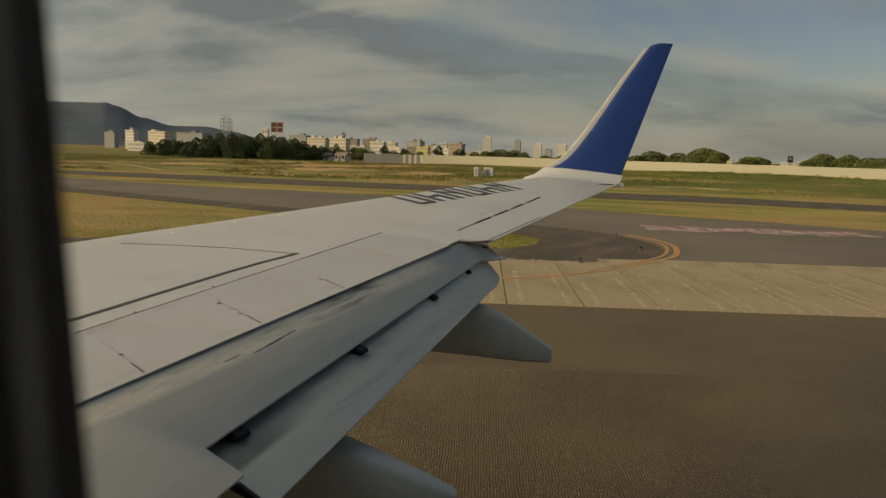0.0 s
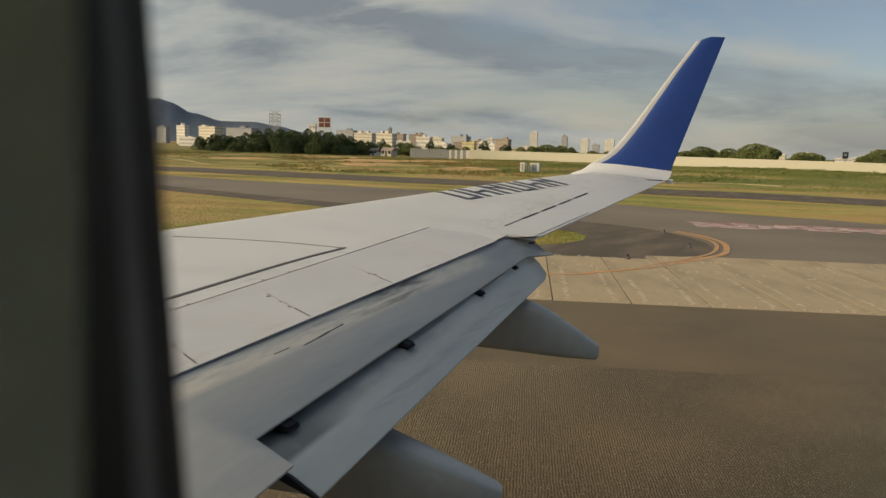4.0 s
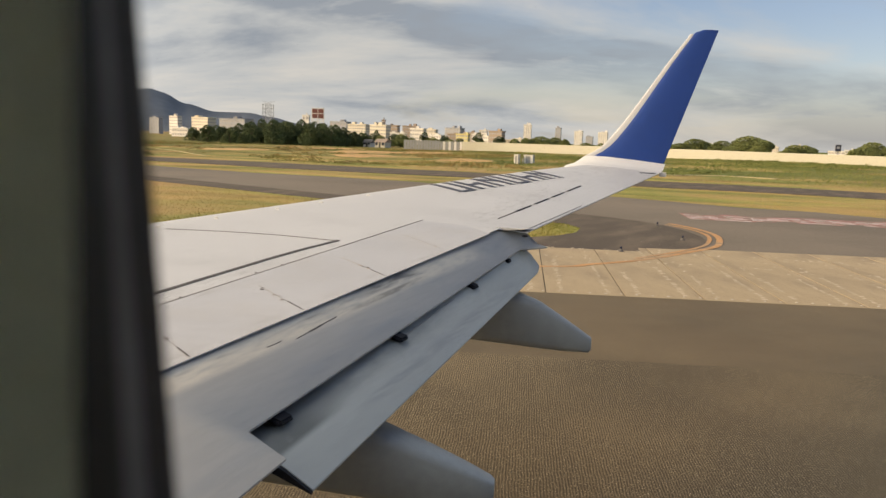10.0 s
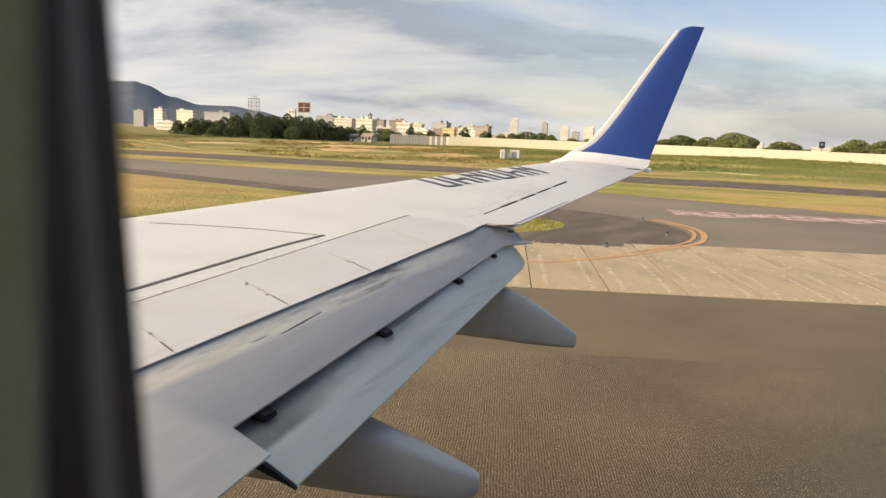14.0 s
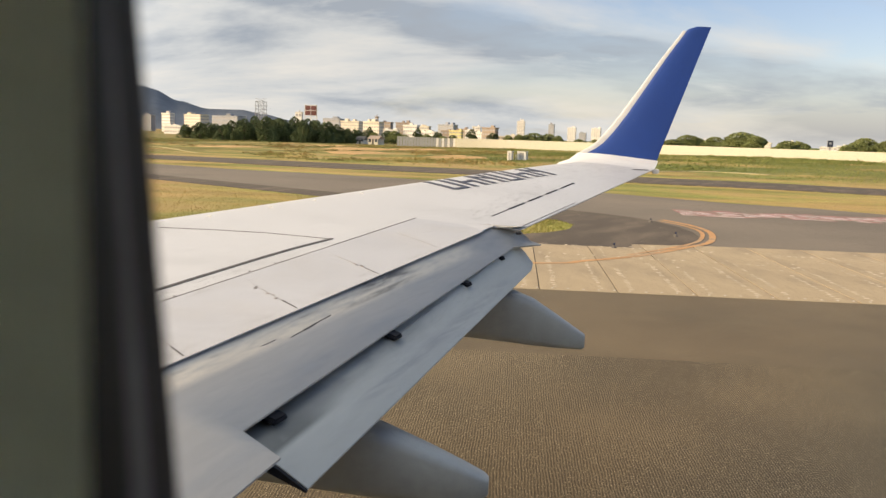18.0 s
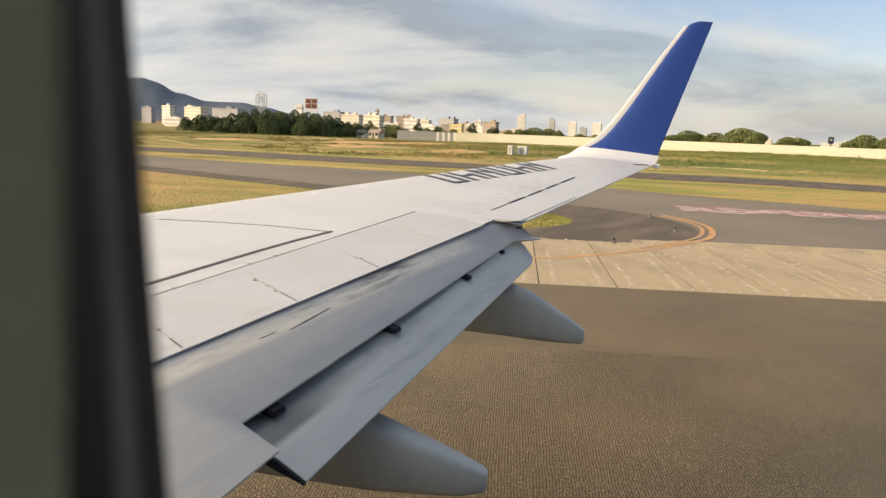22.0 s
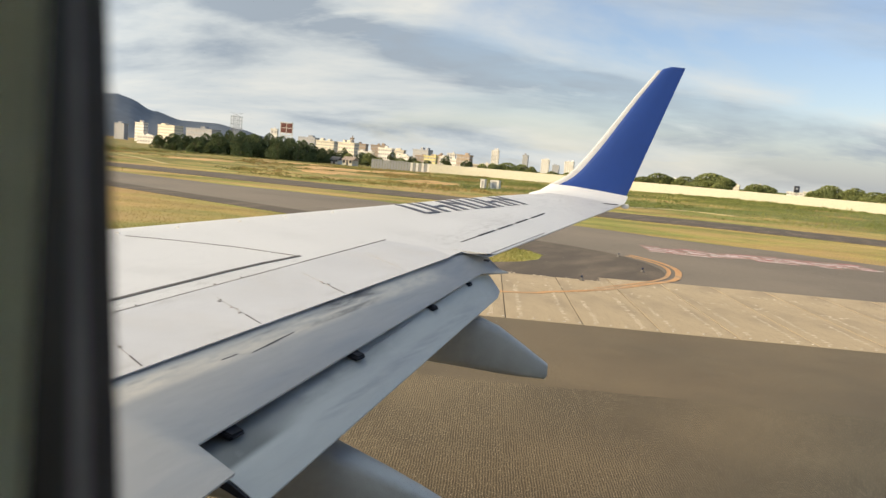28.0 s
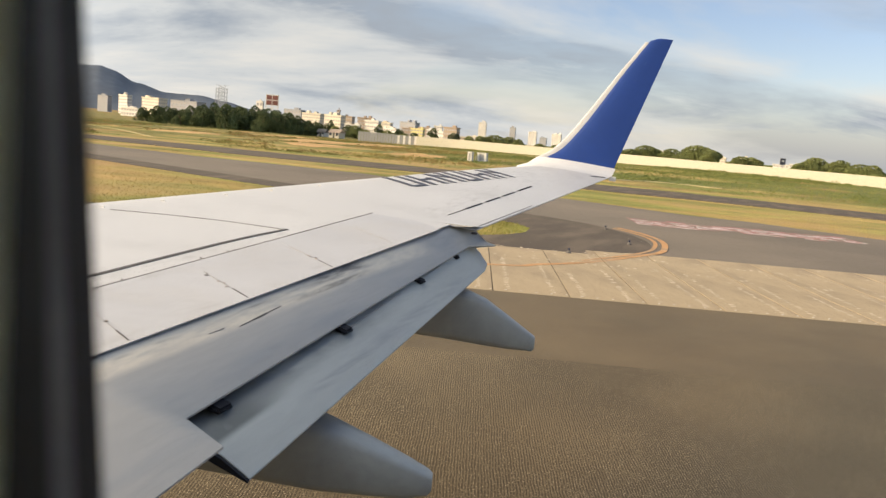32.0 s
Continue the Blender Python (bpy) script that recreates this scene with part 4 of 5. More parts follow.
# vortex generators along the leading edge: small upright vanes with a sloping front
for i in range(8):
    y = 5.2 + 0.62 * i + (0.06 if i % 2 else 0)
    x = x_crest(y) + 0.03
    z = upper(x, y) - 0.004
    vane = [(x - 0.030, y - 0.007, z), (x + 0.026, y - 0.007, z), (x + 0.026, y - 0.005, z + 0.021), (x - 0.004, y - 0.005, z + 0.017),
            (x - 0.030, y + 0.007, z), (x + 0.026, y + 0.007, z), (x + 0.026, y + 0.005, z + 0.021), (x - 0.004, y + 0.005, z + 0.017)]
    link("vortex_generator", vane, [(0, 1, 2, 3), (7, 6, 5, 4), (0, 3, 7, 4), (1, 5, 6, 2), (3, 2, 6, 7), (0, 4, 5, 1)], WHITE, jet)

# fuselage: a round shell with the cabin inside, open only at its windows
FC_Y, FC_Z, FR = -1.50, 3.45, 1.88


def shell(name, radius, mat, a0, a1, label, n=28):
    """A stretch of the fuselage's round side between two angles."""
    rings = [[(x, FC_Y + radius * math.cos(a0 + (a1 - a0) * k / n), FC_Z + radius * math.sin(a0 + (a1 - a0) * k / n)) for k in range(n + 1)] for x in (-9, 9)]
    return loft(name, rings, mat, jet, label, closed=False, caps=False)


g0, g1 = math.asin((EYE - 0.33 - FC_Z) / FR), math.asin((EYE + 0.25 - FC_Z) / FR)
for lo, hi in ((g1, math.pi - g1), (math.pi - g0, 2 * math.pi + g0)):
    shell("fuselage_skin", FR, WHITE, lo, hi, "white painted fuselage skin")
    shell("cabin_lining", FR - 0.13, LINING, lo, hi, "pale grey plastic cabin lining")
# pillars between the windows of the far side
for i in range(36):
    x = -8.9 + 0.508 * i
    part("window_pillar", box_bm(x, x + 0.24, FC_Y - FR + 0.02, FC_Y - FR + 0.17, EYE - 0.42, EYE + 0.34, 0.01), LINING, jet)
for x in (-9, 9):
    bm = bmesh.new()
    bmesh.ops.create_circle(bm, cap_ends=True, segments=48, radius=FR, matrix=Matrix.Translation((x, FC_Y, FC_Z)) @ Euler((0, radians(90), 0)).to_matrix().to_4x4())
    part("bulkhead", bm, LINING, jet)
part("cabin_floor", box_bm(-9, 9, FC_Y - 1.7, FC_Y + 1.7, EYE - 1.3, EYE - 1.2), LINING, jet)


def rounded(x0, x1, z0, z1, r, per=6):
    """A rounded rectangle, seen along Y."""
    out = []
    for cx, cz, a0 in ((x1 - r, z1 - r, 0), (x0 + r, z1 - r, 90), (x0 + r, z0 + r, 180), (x1 - r, z0 + r, 270)):
        for k in range(per + 1):
            a = radians(a0 + 90 * k / per)
            out.append((cx + r * math.cos(a), cz + r * math.sin(a)))
    return out


def leaned(pts, y, lean):
    """Window outlines lean a little with the aircraft."""
    return [(x - lean * (z + 0.04), y, EYE + z) for x, z in pts]


def ring_between(name, a, b, mat, parent, label="", smooth=True):
    k = len(a)
    v = a + b
    f = [(i, (i + 1) % k, k + (i + 1) % k, k + i) for i in range(k)]
    return link(name, v, f, mat, parent, label, smooth)


window = empty("cabin_window")
window.parent = jet
tagged(window, "oval cabin window with black rubber seal")
IN = leaned(rounded(-0.1042, 0.30, -0.30, 0.24, 0.09), 0.190, -0.010)
MID = leaned(rounded(-0.1185, 0.26, -0.285, 0.215, 0.10), 0.230, 0.062)
MID2 = leaned(rounded(-0.1172, 0.25, -0.28, 0.21, 0.10), 0.231, 0.062)
OUT1 = leaned(rounded(-0.1262, 0.22, -0.27, 0.19, 0.10), 0.262, 0.069)
OUT = leaned(rounded(-0.1295, 0.20, -0.26, 0.18, 0.10), 0.289, 0.072)
SKIN = leaned(rounded(-0.195, 0.27, -0.31, 0.24, 0.11), 0.36, 0.072)
wallring = leaned(rounded(-0.75, 0.75, -0.42, 0.34, 0.002), 0.150, 0.0)
ring_between("window_surround", wallring, IN, LINING, window, "moulded grey plastic window surround")
ring_between("seal", IN, MID, RUBBER, window, "black rubber window seal")
ring_between("seal_lip", MID, MID2, RUBBER_GREY, window)
ring_between("seal_reveal", MID2, OUT1, RUBBER_GREY, window)
ring_between("outer_seal", OUT1, OUT, RUBBER_OUT, window)
PANE_IN = leaned(rounded(-0.155, 0.23, -0.28, 0.20, 0.10), 0.291, 0.072)
PANE_RIM = leaned(rounded(-0.155, 0.23, -0.28, 0.20, 0.10), 0.295, 0.072)
k = len(OUT)
pane = link("pane", PANE_IN + PANE_RIM, [tuple(range(k)), tuple(range(2 * k - 1, k - 1, -1))] + [(i, (i + 1) % k, k + (i + 1) % k, k + i) for i in range(k)], PANE, window, "clear acrylic pane")
pane.visible_shadow = False
ring_between("outer_frame", OUT, SKIN, RUBBER, window)
outer_wall = leaned(rounded(-9, 9, -0.42, 0.34, 0.002), 0.362, 0.0)
ring_between("window_belt", outer_wall, SKIN, WHITE, window)
inner_wall = leaned(rounded(-9, 9, -0.42, 0.34, 0.002), 0.150, 0.0)
ring_between("lining_belt", inner_wall, wallring, LINING, window)

# ---- things on the field ----
def taxi_light(x, y):
    t = empty("taxiway_light", x, y, 0.03)
    bm = bmesh.new()
    bmesh.ops.create_cone(bm, cap_ends=True, segments=12, radius1=0.10, radius2=0.08, depth=0.06, matrix=Matrix.Translation((0, 0, 0.03)))
    part("base", bm, ROOF, t)
    bm = bmesh.new()
    bmesh.ops.create_cone(bm, cap_ends=True, segments=8, radius1=0.03, radius2=0.025, depth=0.06, matrix=Matrix.Translation((0, 0, 0.085)))
    part("stem", bm, ROOF, t)
    bm = bmesh.new()
    bmesh.ops.create_uvsphere(bm, u_segments=12, v_segments=8, radius=0.045, matrix=Matrix.Translation((0, 0, 0.145)))
    part("lamp", bm, LAMP_BLUE, t, "blue glass lamp")
    tagged(t, "short taxiway edge light with blue lamp on the shoulder", "airfield light", group="taxiway edge lights")


for p in ((3.75, 31.4), (6.85, 36.2), (6.75, 42.3), (-2.0, 48.5)):
    taxi_light(*p)


def put_building(x, y, w, d, h, mat, storeys=6, bays=6, rz=0.0, roof=None, label="", window_side=True):
    """A block with floors of windows on the two sides that look to the field, a parapet and housings on its roof."""
    z = rise(x, min(y, 330)) if y < 400 else 0.5
    rng = random.Random(int(abs(x) * 7 + y))
    b = empty("building", x, y, z - 1.0, rz)
    part("wall", box_bm(-w / 2, w / 2, 0, d, 0, h + 1.0), mat, b)
    part("roof", box_bm(-w / 2 - 0.3, w / 2 + 0.3, -0.3, d + 0.3, h + 1.0, h + 1.5), roof or mat, b)
    for k in range(1 + (w > 9)):
        px, pw, ph = rng.uniform(-0.35, 0.35) * w, rng.uniform(0.05, 0.13) * w, rng.uniform(0.05, 0.11) * h + 0.3
        part("roof_housing", box_bm(px - pw, px + pw, d * 0.3, d * 0.75, h + 1.5, h + 1.5 + ph), mat, b)
    if window_side:
        sh = h / storeys
        for side, count, wide in ((0, bays, w), (1, max(2, round(bays * d / w)), d)):
            bw = wide / count
            proto = bpy.data.meshes.new("window")
            bm = box_bm(-bw * 0.32, bw * 0.32, -0.08, 0.05, -sh * 0.22, sh * 0.22)
            bm.to_mesh(proto)
            bm.free()
            proto.materials.append(FAR_WINDOW)
            for i in range(storeys):
                for j in range(count):
                    o = new("window", proto)
                    o.parent = b
                    along, up = bw * (j + 0.5), 1.0 + sh * (i + 0.55)
                    if side == 0:
                        o.location = (-w / 2 + along, 0, up)
                    else:
                        o.location, o.rotation_euler = (w / 2, along, up), (0, 0, radians(90))
    tagged(b, label or "distant city block beyond the airfield", "building")
    return b


BLOCKS = [
    (-401, 900, 13.2, 16.5, B_GREY, 8, 4, "grey tower block in haze beyond the field"),
    (-337, 800, 11.7, 17.2, B_WHITE, 6, 4, "white apartment block beyond the trees"),
    (-215, 520, 11.8, 4.8, B_WHITE, 2, 6, "low white shed at the field edge"),
    (-272, 700, 19.6, 15.0, B_CREAM, 6, 8, "cream apartment slab with rows of balconies"),
    (-265, 760, 27.9, 15.6, B_GREY, 4, 8, "grey low office block behind the trees"),
    (-181, 700, 5.6, 19.5, B_WHITE, 4, 2, "small white block behind the trees"),
    (-241, 1100, 24.9, 21.9, B_GREY, 3, 6, "blue-grey industrial hall in the distance"),
    (-128, 650, 15.6, 12.6, B_CREAM, 6, 8, "cream apartment slab with rows of windows"),
    (-96, 560, 12.7, 11.3, B_CREAM, 5, 6, "cream school building with flat roof"),
    (-95, 575, 2.3, 14.9, B_BROWN, 6, 1, "slim brown stair tower beside the school"),
]
HOUSES = [
    (-89, 575, 8.4, 11.4, B_BRICK, 5, 5, "brown wing of the school building"),
    (-80, 600, 10.4, 11.8, B_BRICK, 5, 6, "brown brick apartment block beyond the field"),
    (-65, 520, 9.0, 9.3, B_WHITE, 4, 6, "white low apartment block beyond the fence"),
    (-70, 640, 9.1, 10.2, B_CREAM, 4, 5, "cream apartment block beyond the field"),
    (-58, 700, 14.9, 12.7, B_GREY, 5, 7, "grey apartment block beyond the field"),
    (-30, 420, 6.2, 6.1, B_YELLOW, 4, 4, "yellow painted warehouse beyond the fence"),
    (-28, 520, 6.2, 7.0, B_WHITE, 4, 4, "white house block beyond the fence"),
    (-30, 640, 6.0, 11.0, B_WHITE, 5, 3, "white house block beyond the fence"),
    (-14, 430, 7.5, 8.1, B_BRICK, 4, 5, "dark brown apartment block beyond the fence"),
    (-7, 440, 5.2, 4.0, B_CREAM, 3, 3, "low cream block beyond the barrier"),
]
LOW = [
    (-101, 520, 8.0, 5.8, B_CREAM, 3, 5, "low cream housing block beyond the fence"),
    (-77, 520, 9.0, 6.2, B_WHITE, 3, 5, "low white housing block beyond the fence"),
    (-53, 505, 10.0, 5.6, B_WHITE, 3, 6, "long low white hall beyond the fence"),
    (-42, 520, 8.0, 6.6, B_BRICK, 3, 4, "low brown housing block beyond the fence"),
    (-37, 600, 11.0, 8.6, B_BRICK, 4, 6, "brown brick block beyond the fence"),
    (-20, 500, 8.0, 6.0, B_WHITE, 3, 5, "low white housing block beyond the fence"),
    (-2, 520, 7.0, 5.0, B_CREAM, 2, 4, "low cream shed beyond the barrier"),
]
TOWERS = [
    (6, 1300, 11.2, 29.5, B_WHITE, 14, 4, "pale high-rise tower on the skyline"),
    (60, 1500, 10.0, 29.7, B_GREY, 14, 3, "grey high-rise tower on the skyline"),
    (108, 1700, 15.9, 27.8, B_WHITE, 14, 4, "pale high-rise tower in haze"),
    (99, 1300, 10.4, 14.6, B_GREY, 10, 3, "grey tower block in haze"),
    (137, 1500, 16.0, 24.5, B_WHITE, 12, 4, "white high-rise tower in haze"),
    (110, 520, 4.9, 5.6, B_WHITE, 4, 3, "white block behind the trees"),
    (119, 420, 4.5, 4.6, B_CREAM, 4, 4, "cream block behind the barrier"),
    (137, 440, 8.2, 5.4, B_CREAM, 4, 6, "cream block behind the barrier"),
    (148, 420, 7.3, 3.6, B_WHITE, 3, 5, "low white block behind the barrier"),
    (169, 460, 4.3, 4.4, B_WHITE, 3, 3, "low white block behind the barrier"),
]
for x, y, w, h, mat, s, bays, label in BLOCKS + HOUSES + LOW + TOWERS:
    turn = (9, 22, 14, 26, 17)[(abs(x) + s) % 5]
    narrow = w * 1.1 / (math.cos(radians(turn)) + 0.5 * math.sin(radians(turn)))
    put_building(x, y, narrow, 0.5 * narrow, h, mat, s, bays, -turn, None, label)

# ---- barrier wall and fence on the bank ----
wall_line = arc_line([(-20, 284), (-5, 277), (20, 256), (40, 230), (56, 196), (70, 164), (84, 128), (96, 100)], 12)
barrier = empty("noise_barrier")
tagged(barrier, "long cream-white panelled noise barrier along the bank", "wall")
for (x0, y0), (x1, y1) in zip(wall_line, wall_line[1:]):
    d = Vector((x1 - x0, y1 - y0))
    z = min(rise(x0, y0), rise(x1, y1))
    a = math.atan2(d.y, d.x)
    bm = box_bm(0.02, d.length - 0.02, -0.12, 0.12, -0.8, 3.42 - z)
    ob = part("barrier_panel", bm, WALL_CREAM, barrier)
    ob.matrix_local = Matrix.LocRotScale((x0, y0, z), Euler((0, 0, a)), None)
    bm = box_bm(-0.08, 0.08, -0.14, 0.14, -0.8, 3.46 - z)
    ob = part("post", bm, WALL_CREAM, barrier)
    ob.matrix_local = Matrix.LocRotScale((x0, y0, z), Euler((0, 0, a)), None)

fence = empty("sheet_fence")
tagged(fence, "tall grey and white corrugated sheet fence beside the barrier", "fence")
for i in range(22):
    x, y = -40 + 0.95 * i, 286 - 0.08 * i
    bm = box_bm(0.02, 0.86, -0.05, 0.05, -0.5, 3.15 if i < 13 else 2.95)
    ob = part("fence_sheet", bm, FENCE if i < 13 or i % 2 else B_WHITE, fence)
    ob.location = (x, y, rise(x, y))

# small equipment huts on the slope, with a post between them
for x, y, w, h in ((-0.85, 142, 0.75, 1.4), (1.15, 143, 1.6, 1.35)):
    hut = empty("equipment_cabinet", x, y, rise(x, y), -18)
    part("body", box_bm(-w / 2, w / 2, -0.5, 0.5, -0.1, h, 0.03), B_WHITE, hut)
    part("roof", box_bm(-w / 2 - 0.08, w / 2 + 0.08, -0.58, 0.58, h, h + 0.09, 0.02), B_WHITE, hut)
    part("door", box_bm(-w / 4, w / 4, -0.53, -0.5, 0.1, h - 0.15), FENCE, hut)
    tagged(hut, "white metal equipment cabinet on the grass slope", "cabinet", group="equipment cabinets on the slope")
marker = empty("marker_post", 0.05, 142.2, rise(0.05, 142.2))
part("pole", box_bm(-0.05, 0.05, -0.05, 0.05, -0.1, 0.7), B_WHITE, marker)
part("cap", box_bm(-0.09, 0.09, -0.09, 0.09, 0.7, 0.85, 0.02), B_WHITE, marker)
tagged(marker, "short white marker post between the cabinets", "post")

# small houses at the edge of the field
def cottage(x, y, w, d, h, mat, roof_mat, label, rz=-24):
    c = empty("house", x, y, rise(x, y) - 0.2, rz)
    part("wall", box_bm(-w / 2, w / 2, 0, d, 0, h), mat, c)
    e = 0.35
    link("roof", [(-w / 2 - e, -e, h), (w / 2 + e, -e, h), (w / 2 + e, d + e, h), (-w / 2 - e, d + e, h), (-w / 2 - e, d / 2, h + 1.3), (w / 2 + e, d / 2, h + 1.3)],
         [(0, 1, 5, 4), (2, 3, 4, 5), (0, 4, 3), (1, 2, 5), (0, 3, 2, 1)], roof_mat, c)
    part("door", box_bm(-0.4, 0.4, -0.06, 0.02, 0.2, 2.1), ROOF, c)
    for k in (-0.32, 0.32):
        part("window", box_bm(w * k - 0.5, w * k + 0.5, -0.06, 0.02, 1.1, 2.1), GLASS_DARK, c)
    tagged(c, label, "house")


cottage(-50.6, 300, 4.2, 4, 2.1, B_CREAM, B_BRICK, "small cream house with a low brown roof")
cottage(-57.5, 312, 3.2, 3, 1.7, B_WHITE, ROOF, "small white house with a dark roof")

# billboard frame on a tall stand
sign = empty("billboard", -119.4, 490, 0.4)
tagged(sign, "four-panelled maroon billboard on a white steel frame above the trees", "billboard")
for i in (0, 1):
    for j in (0, 1):
        part("panel", box_bm(-3.3 + 3.5 * i, -0.2 + 3.5 * i, -0.2, 0.2, 13.4 + 2.9 * j, 15.9 + 2.9 * j), MAROON, sign)
for x in (-3.5, 0.0, 3.5):
    part("post", box_bm(x - 0.22, x + 0.22, -0.1, 0.3, 0, 19.2), B_WHITE, sign)
for z in (10.3, 11.6, 13.0, 15.95, 18.9):
    part("rail", box_bm(-3.7, 3.7, -0.1, 0.3, z, z + 0.38), B_WHITE, sign)
for x0, x1 in ((-3.5, 0.0), (0.0, 3.5)):
    o = part("brace", box_bm(-1.9, 1.9, 0.0, 0.2, -0.1, 0.1), B_WHITE, sign)
    o.matrix_local = Matrix.LocRotScale(((x0 + x1) / 2, 0, 11.9), Euler((0, radians(24 if x0 < 0 else -24), 0)), None)

# lattice mast
mast = empty("lattice_mast", -275, 900, 0.3)
tagged(mast, "pale steel lattice mast on the skyline", "mast")
for x in (-4.5, 4.5):
    for y in (0, 9):
        part("leg", box_bm(x - 0.25, x + 0.25, y - 0.25, y + 0.25, 0, 35), STEEL, mast)
for k in range(9):
    z = 3 + 3.9 * k
    for y in (0, 9):
        part("crossbar", box_bm(-4.5, 4.5, y - 0.15, y + 0.15, z, z + 0.3), STEEL, mast)
        for s in (-1, 1):
            bm = box_bm(-5.9, 5.9, y - 0.12, y + 0.12, -0.12, 0.12)
            o = part("brace", bm, STEEL, mast)
            o.matrix_local = Matrix.LocRotScale((0, 0, z + 2), Euler((0, s * radians(23), 0)), None)

# dark signboard behind the barrier
sb = empty("signboard", 103.4, 292, 1.4)
tagged(sb, "dark blue signboard on a pole behind the barrier", "sign")
part("pole", box_bm(-0.15, 0.15, -0.15, 0.15, -0.3, 2.8), STEEL, sb)
part("board", box_bm(-0.85, 0.85, -0.15, 0.15, 2.9, 4.95), NAVY, sb)
part("border", box_bm(-0.97, 0.97, -0.10, 0.10, 2.78, 5.07), B_GREY, sb, "thin pale edge round the board")
part("emblem", box_bm(-0.40, 0.40, -0.17, -0.15, 3.75, 4.45), B_GREY, sb, "pale square emblem")

# ---- trees ----
def leaf_cloud(rng, blobs, count, size):
    """Many small leaf clumps spread over the surface of a few lumps."""
    v, f = [], []
    for _ in range(count):
        cx, cy, cz, rx, rz = rng.choice(blobs)
        a, u = rng.uniform(0, 2 * math.pi), rng.uniform(-0.6, 1)
        r = math.sqrt(max(0.0, 1 - u * u)) * rng.uniform(0.75, 1.08)
        p = Vector((cx + rx * r * math.cos(a), cy + rx * r * math.sin(a), cz + rz * u * rng.uniform(0.85, 1.06)))
        q = Euler((rng.uniform(0, 6.3), rng.uniform(0, 6.3), rng.uniform(0, 6.3))).to_matrix()
        s = size * rng.uniform(0.6, 1.3)
        b = len(v)
        for dx, dy, dz in ((-1, -0.6, 0), (0.2, -1, 0.3), (1, 0.1, 0), (0.1, 0.9, -0.3), (-0.8, 0.6, 0.2)):
            v.append(p + q @ Vector((dx, dy, dz)) * s)
        f.append((b, b + 1, b + 2, b + 3, b + 4))
    return v, f


def make_tree(seed, mat, count=900, flat_top=False, leaf=0.042):
    rng = random.Random(seed)
    t = empty("tree")
    rings = []
    for k in range(5):
        z = 0.55 * k / 4
        r = 0.035 * (1 - 0.55 * k / 4)
        rings.append([(r * math.cos(a * math.pi / 4) + 0.01 * k * math.sin(seed), r * math.sin(a * math.pi / 4), z) for a in range(8)])
    loft("trunk", rings, BARK, t)
    for k in range(4):
        a = rng.uniform(0, 6.28)
        tip = (0.25 * math.cos(a), 0.25 * math.sin(a), 0.72)
        base = (0, 0, 0.38)
        loft("limb", [[(base[0] + 0.015 * math.cos(q), base[1] + 0.015 * math.sin(q), base[2]) for q in (0, 2, 4)], [(tip[0] + 0.005 * math.cos(q), tip[1] + 0.005 * math.sin(q), tip[2]) for q in (0, 2, 4)]], BARK, t)
    blobs = []
    for k in range(9):
        a, r = rng.uniform(0, 6.28), rng.uniform(0.1, 0.30)
        z = rng.uniform(0.22, 0.60) if flat_top else rng.uniform(0.10, 0.72)
        s = rng.uniform(0.17, 0.26) * (1.0 if flat_top else 1.15 - 0.5 * z)
        blobs.append((r * math.cos(a) * 1.1, r * math.sin(a) * 1.1, z, s, s * (1.0 if flat_top else 1.15)))
    blobs.append((0, 0, 0.6 if flat_top else 0.75, 0.3 if flat_top else 0.18, 0.36 if flat_top else 0.24))
    v, f = leaf_cloud(rng, blobs, count, leaf)
    me = bpy.data.meshes.new("crown")
    me.from_pydata([tuple(p) for p in v], [], f)
    me.materials.append(mat)
    c = new("crown", me)
    c.parent = t
    return t


def tree_at(proto, x, y, h, w, label, group):
    o = copy_thing(proto, Matrix.Identity(4))
    o.matrix_basis = Matrix.LocRotScale((x, y, rise(x, y) - 0.1), Euler((0, 0, x * 1.7)), (w, w, h))
    tagged(o, label, "tree", group)


grove = [make_tree(11 + i, LEAF_DARK, 3600, False, 0.021) for i in range(3)]
domes = [make_tree(31 + i, LEAF, 12000, True, 0.023) for i in range(3)]
DARK = [(-119.0, 300, 4.4, 6.0), (-110.0, 290, 5.1, 6.6), (-112.0, 305, 5.2, 6.1), (-100.0, 285, 4.6, 4.9), (-102.0, 300, 6.0, 6.4), (-94.0, 290, 6.6, 6.6), (-95.0, 305, 7.8, 6.9),
        (-85.0, 285, 7.4, 6.5), (-85.0, 300, 7.2, 6.4), (-80.0, 290, 6.7, 5.8), (-79.0, 300, 7.8, 6.8), (-72.0, 285, 6.7, 6.1), (-71.0, 300, 7.0, 6.8), (-66.0, 290, 6.2, 5.8), (-64.0, 300, 5.0, 5.2), (-62.0, 310, 4.6, 5.4), (-61.0, 320, 4.6, 4.7)]
ROUND = [(-3.0, 320, 4.5, 5.5), (1.0, 330, 4.9, 5.7), (7.0, 340, 5.7, 11.3), (13.0, 350, 5.6, 9.3), (16.0, 330, 4.9, 5.3), (24.0, 330, 3.8, 6.6), (29.0, 320, 3.8, 5.1), (54.0, 300, 4.0, 10.0), (61.0, 310, 5.7, 12.4),
         (68.0, 300, 5.2, 10.0), (74.0, 290, 6.8, 15.1), (76.0, 280, 5.2, 7.5), (83.0, 270, 4.3, 9.0), (89.0, 280, 4.3, 7.5), (92.0, 240, 4.3, 8.0), (98.0, 250, 5.6, 10.0), (101.0, 240, 5.3, 9.0), (102.0, 230, 4.7, 9.2), (103.0, 225, 4.7, 6.9)]
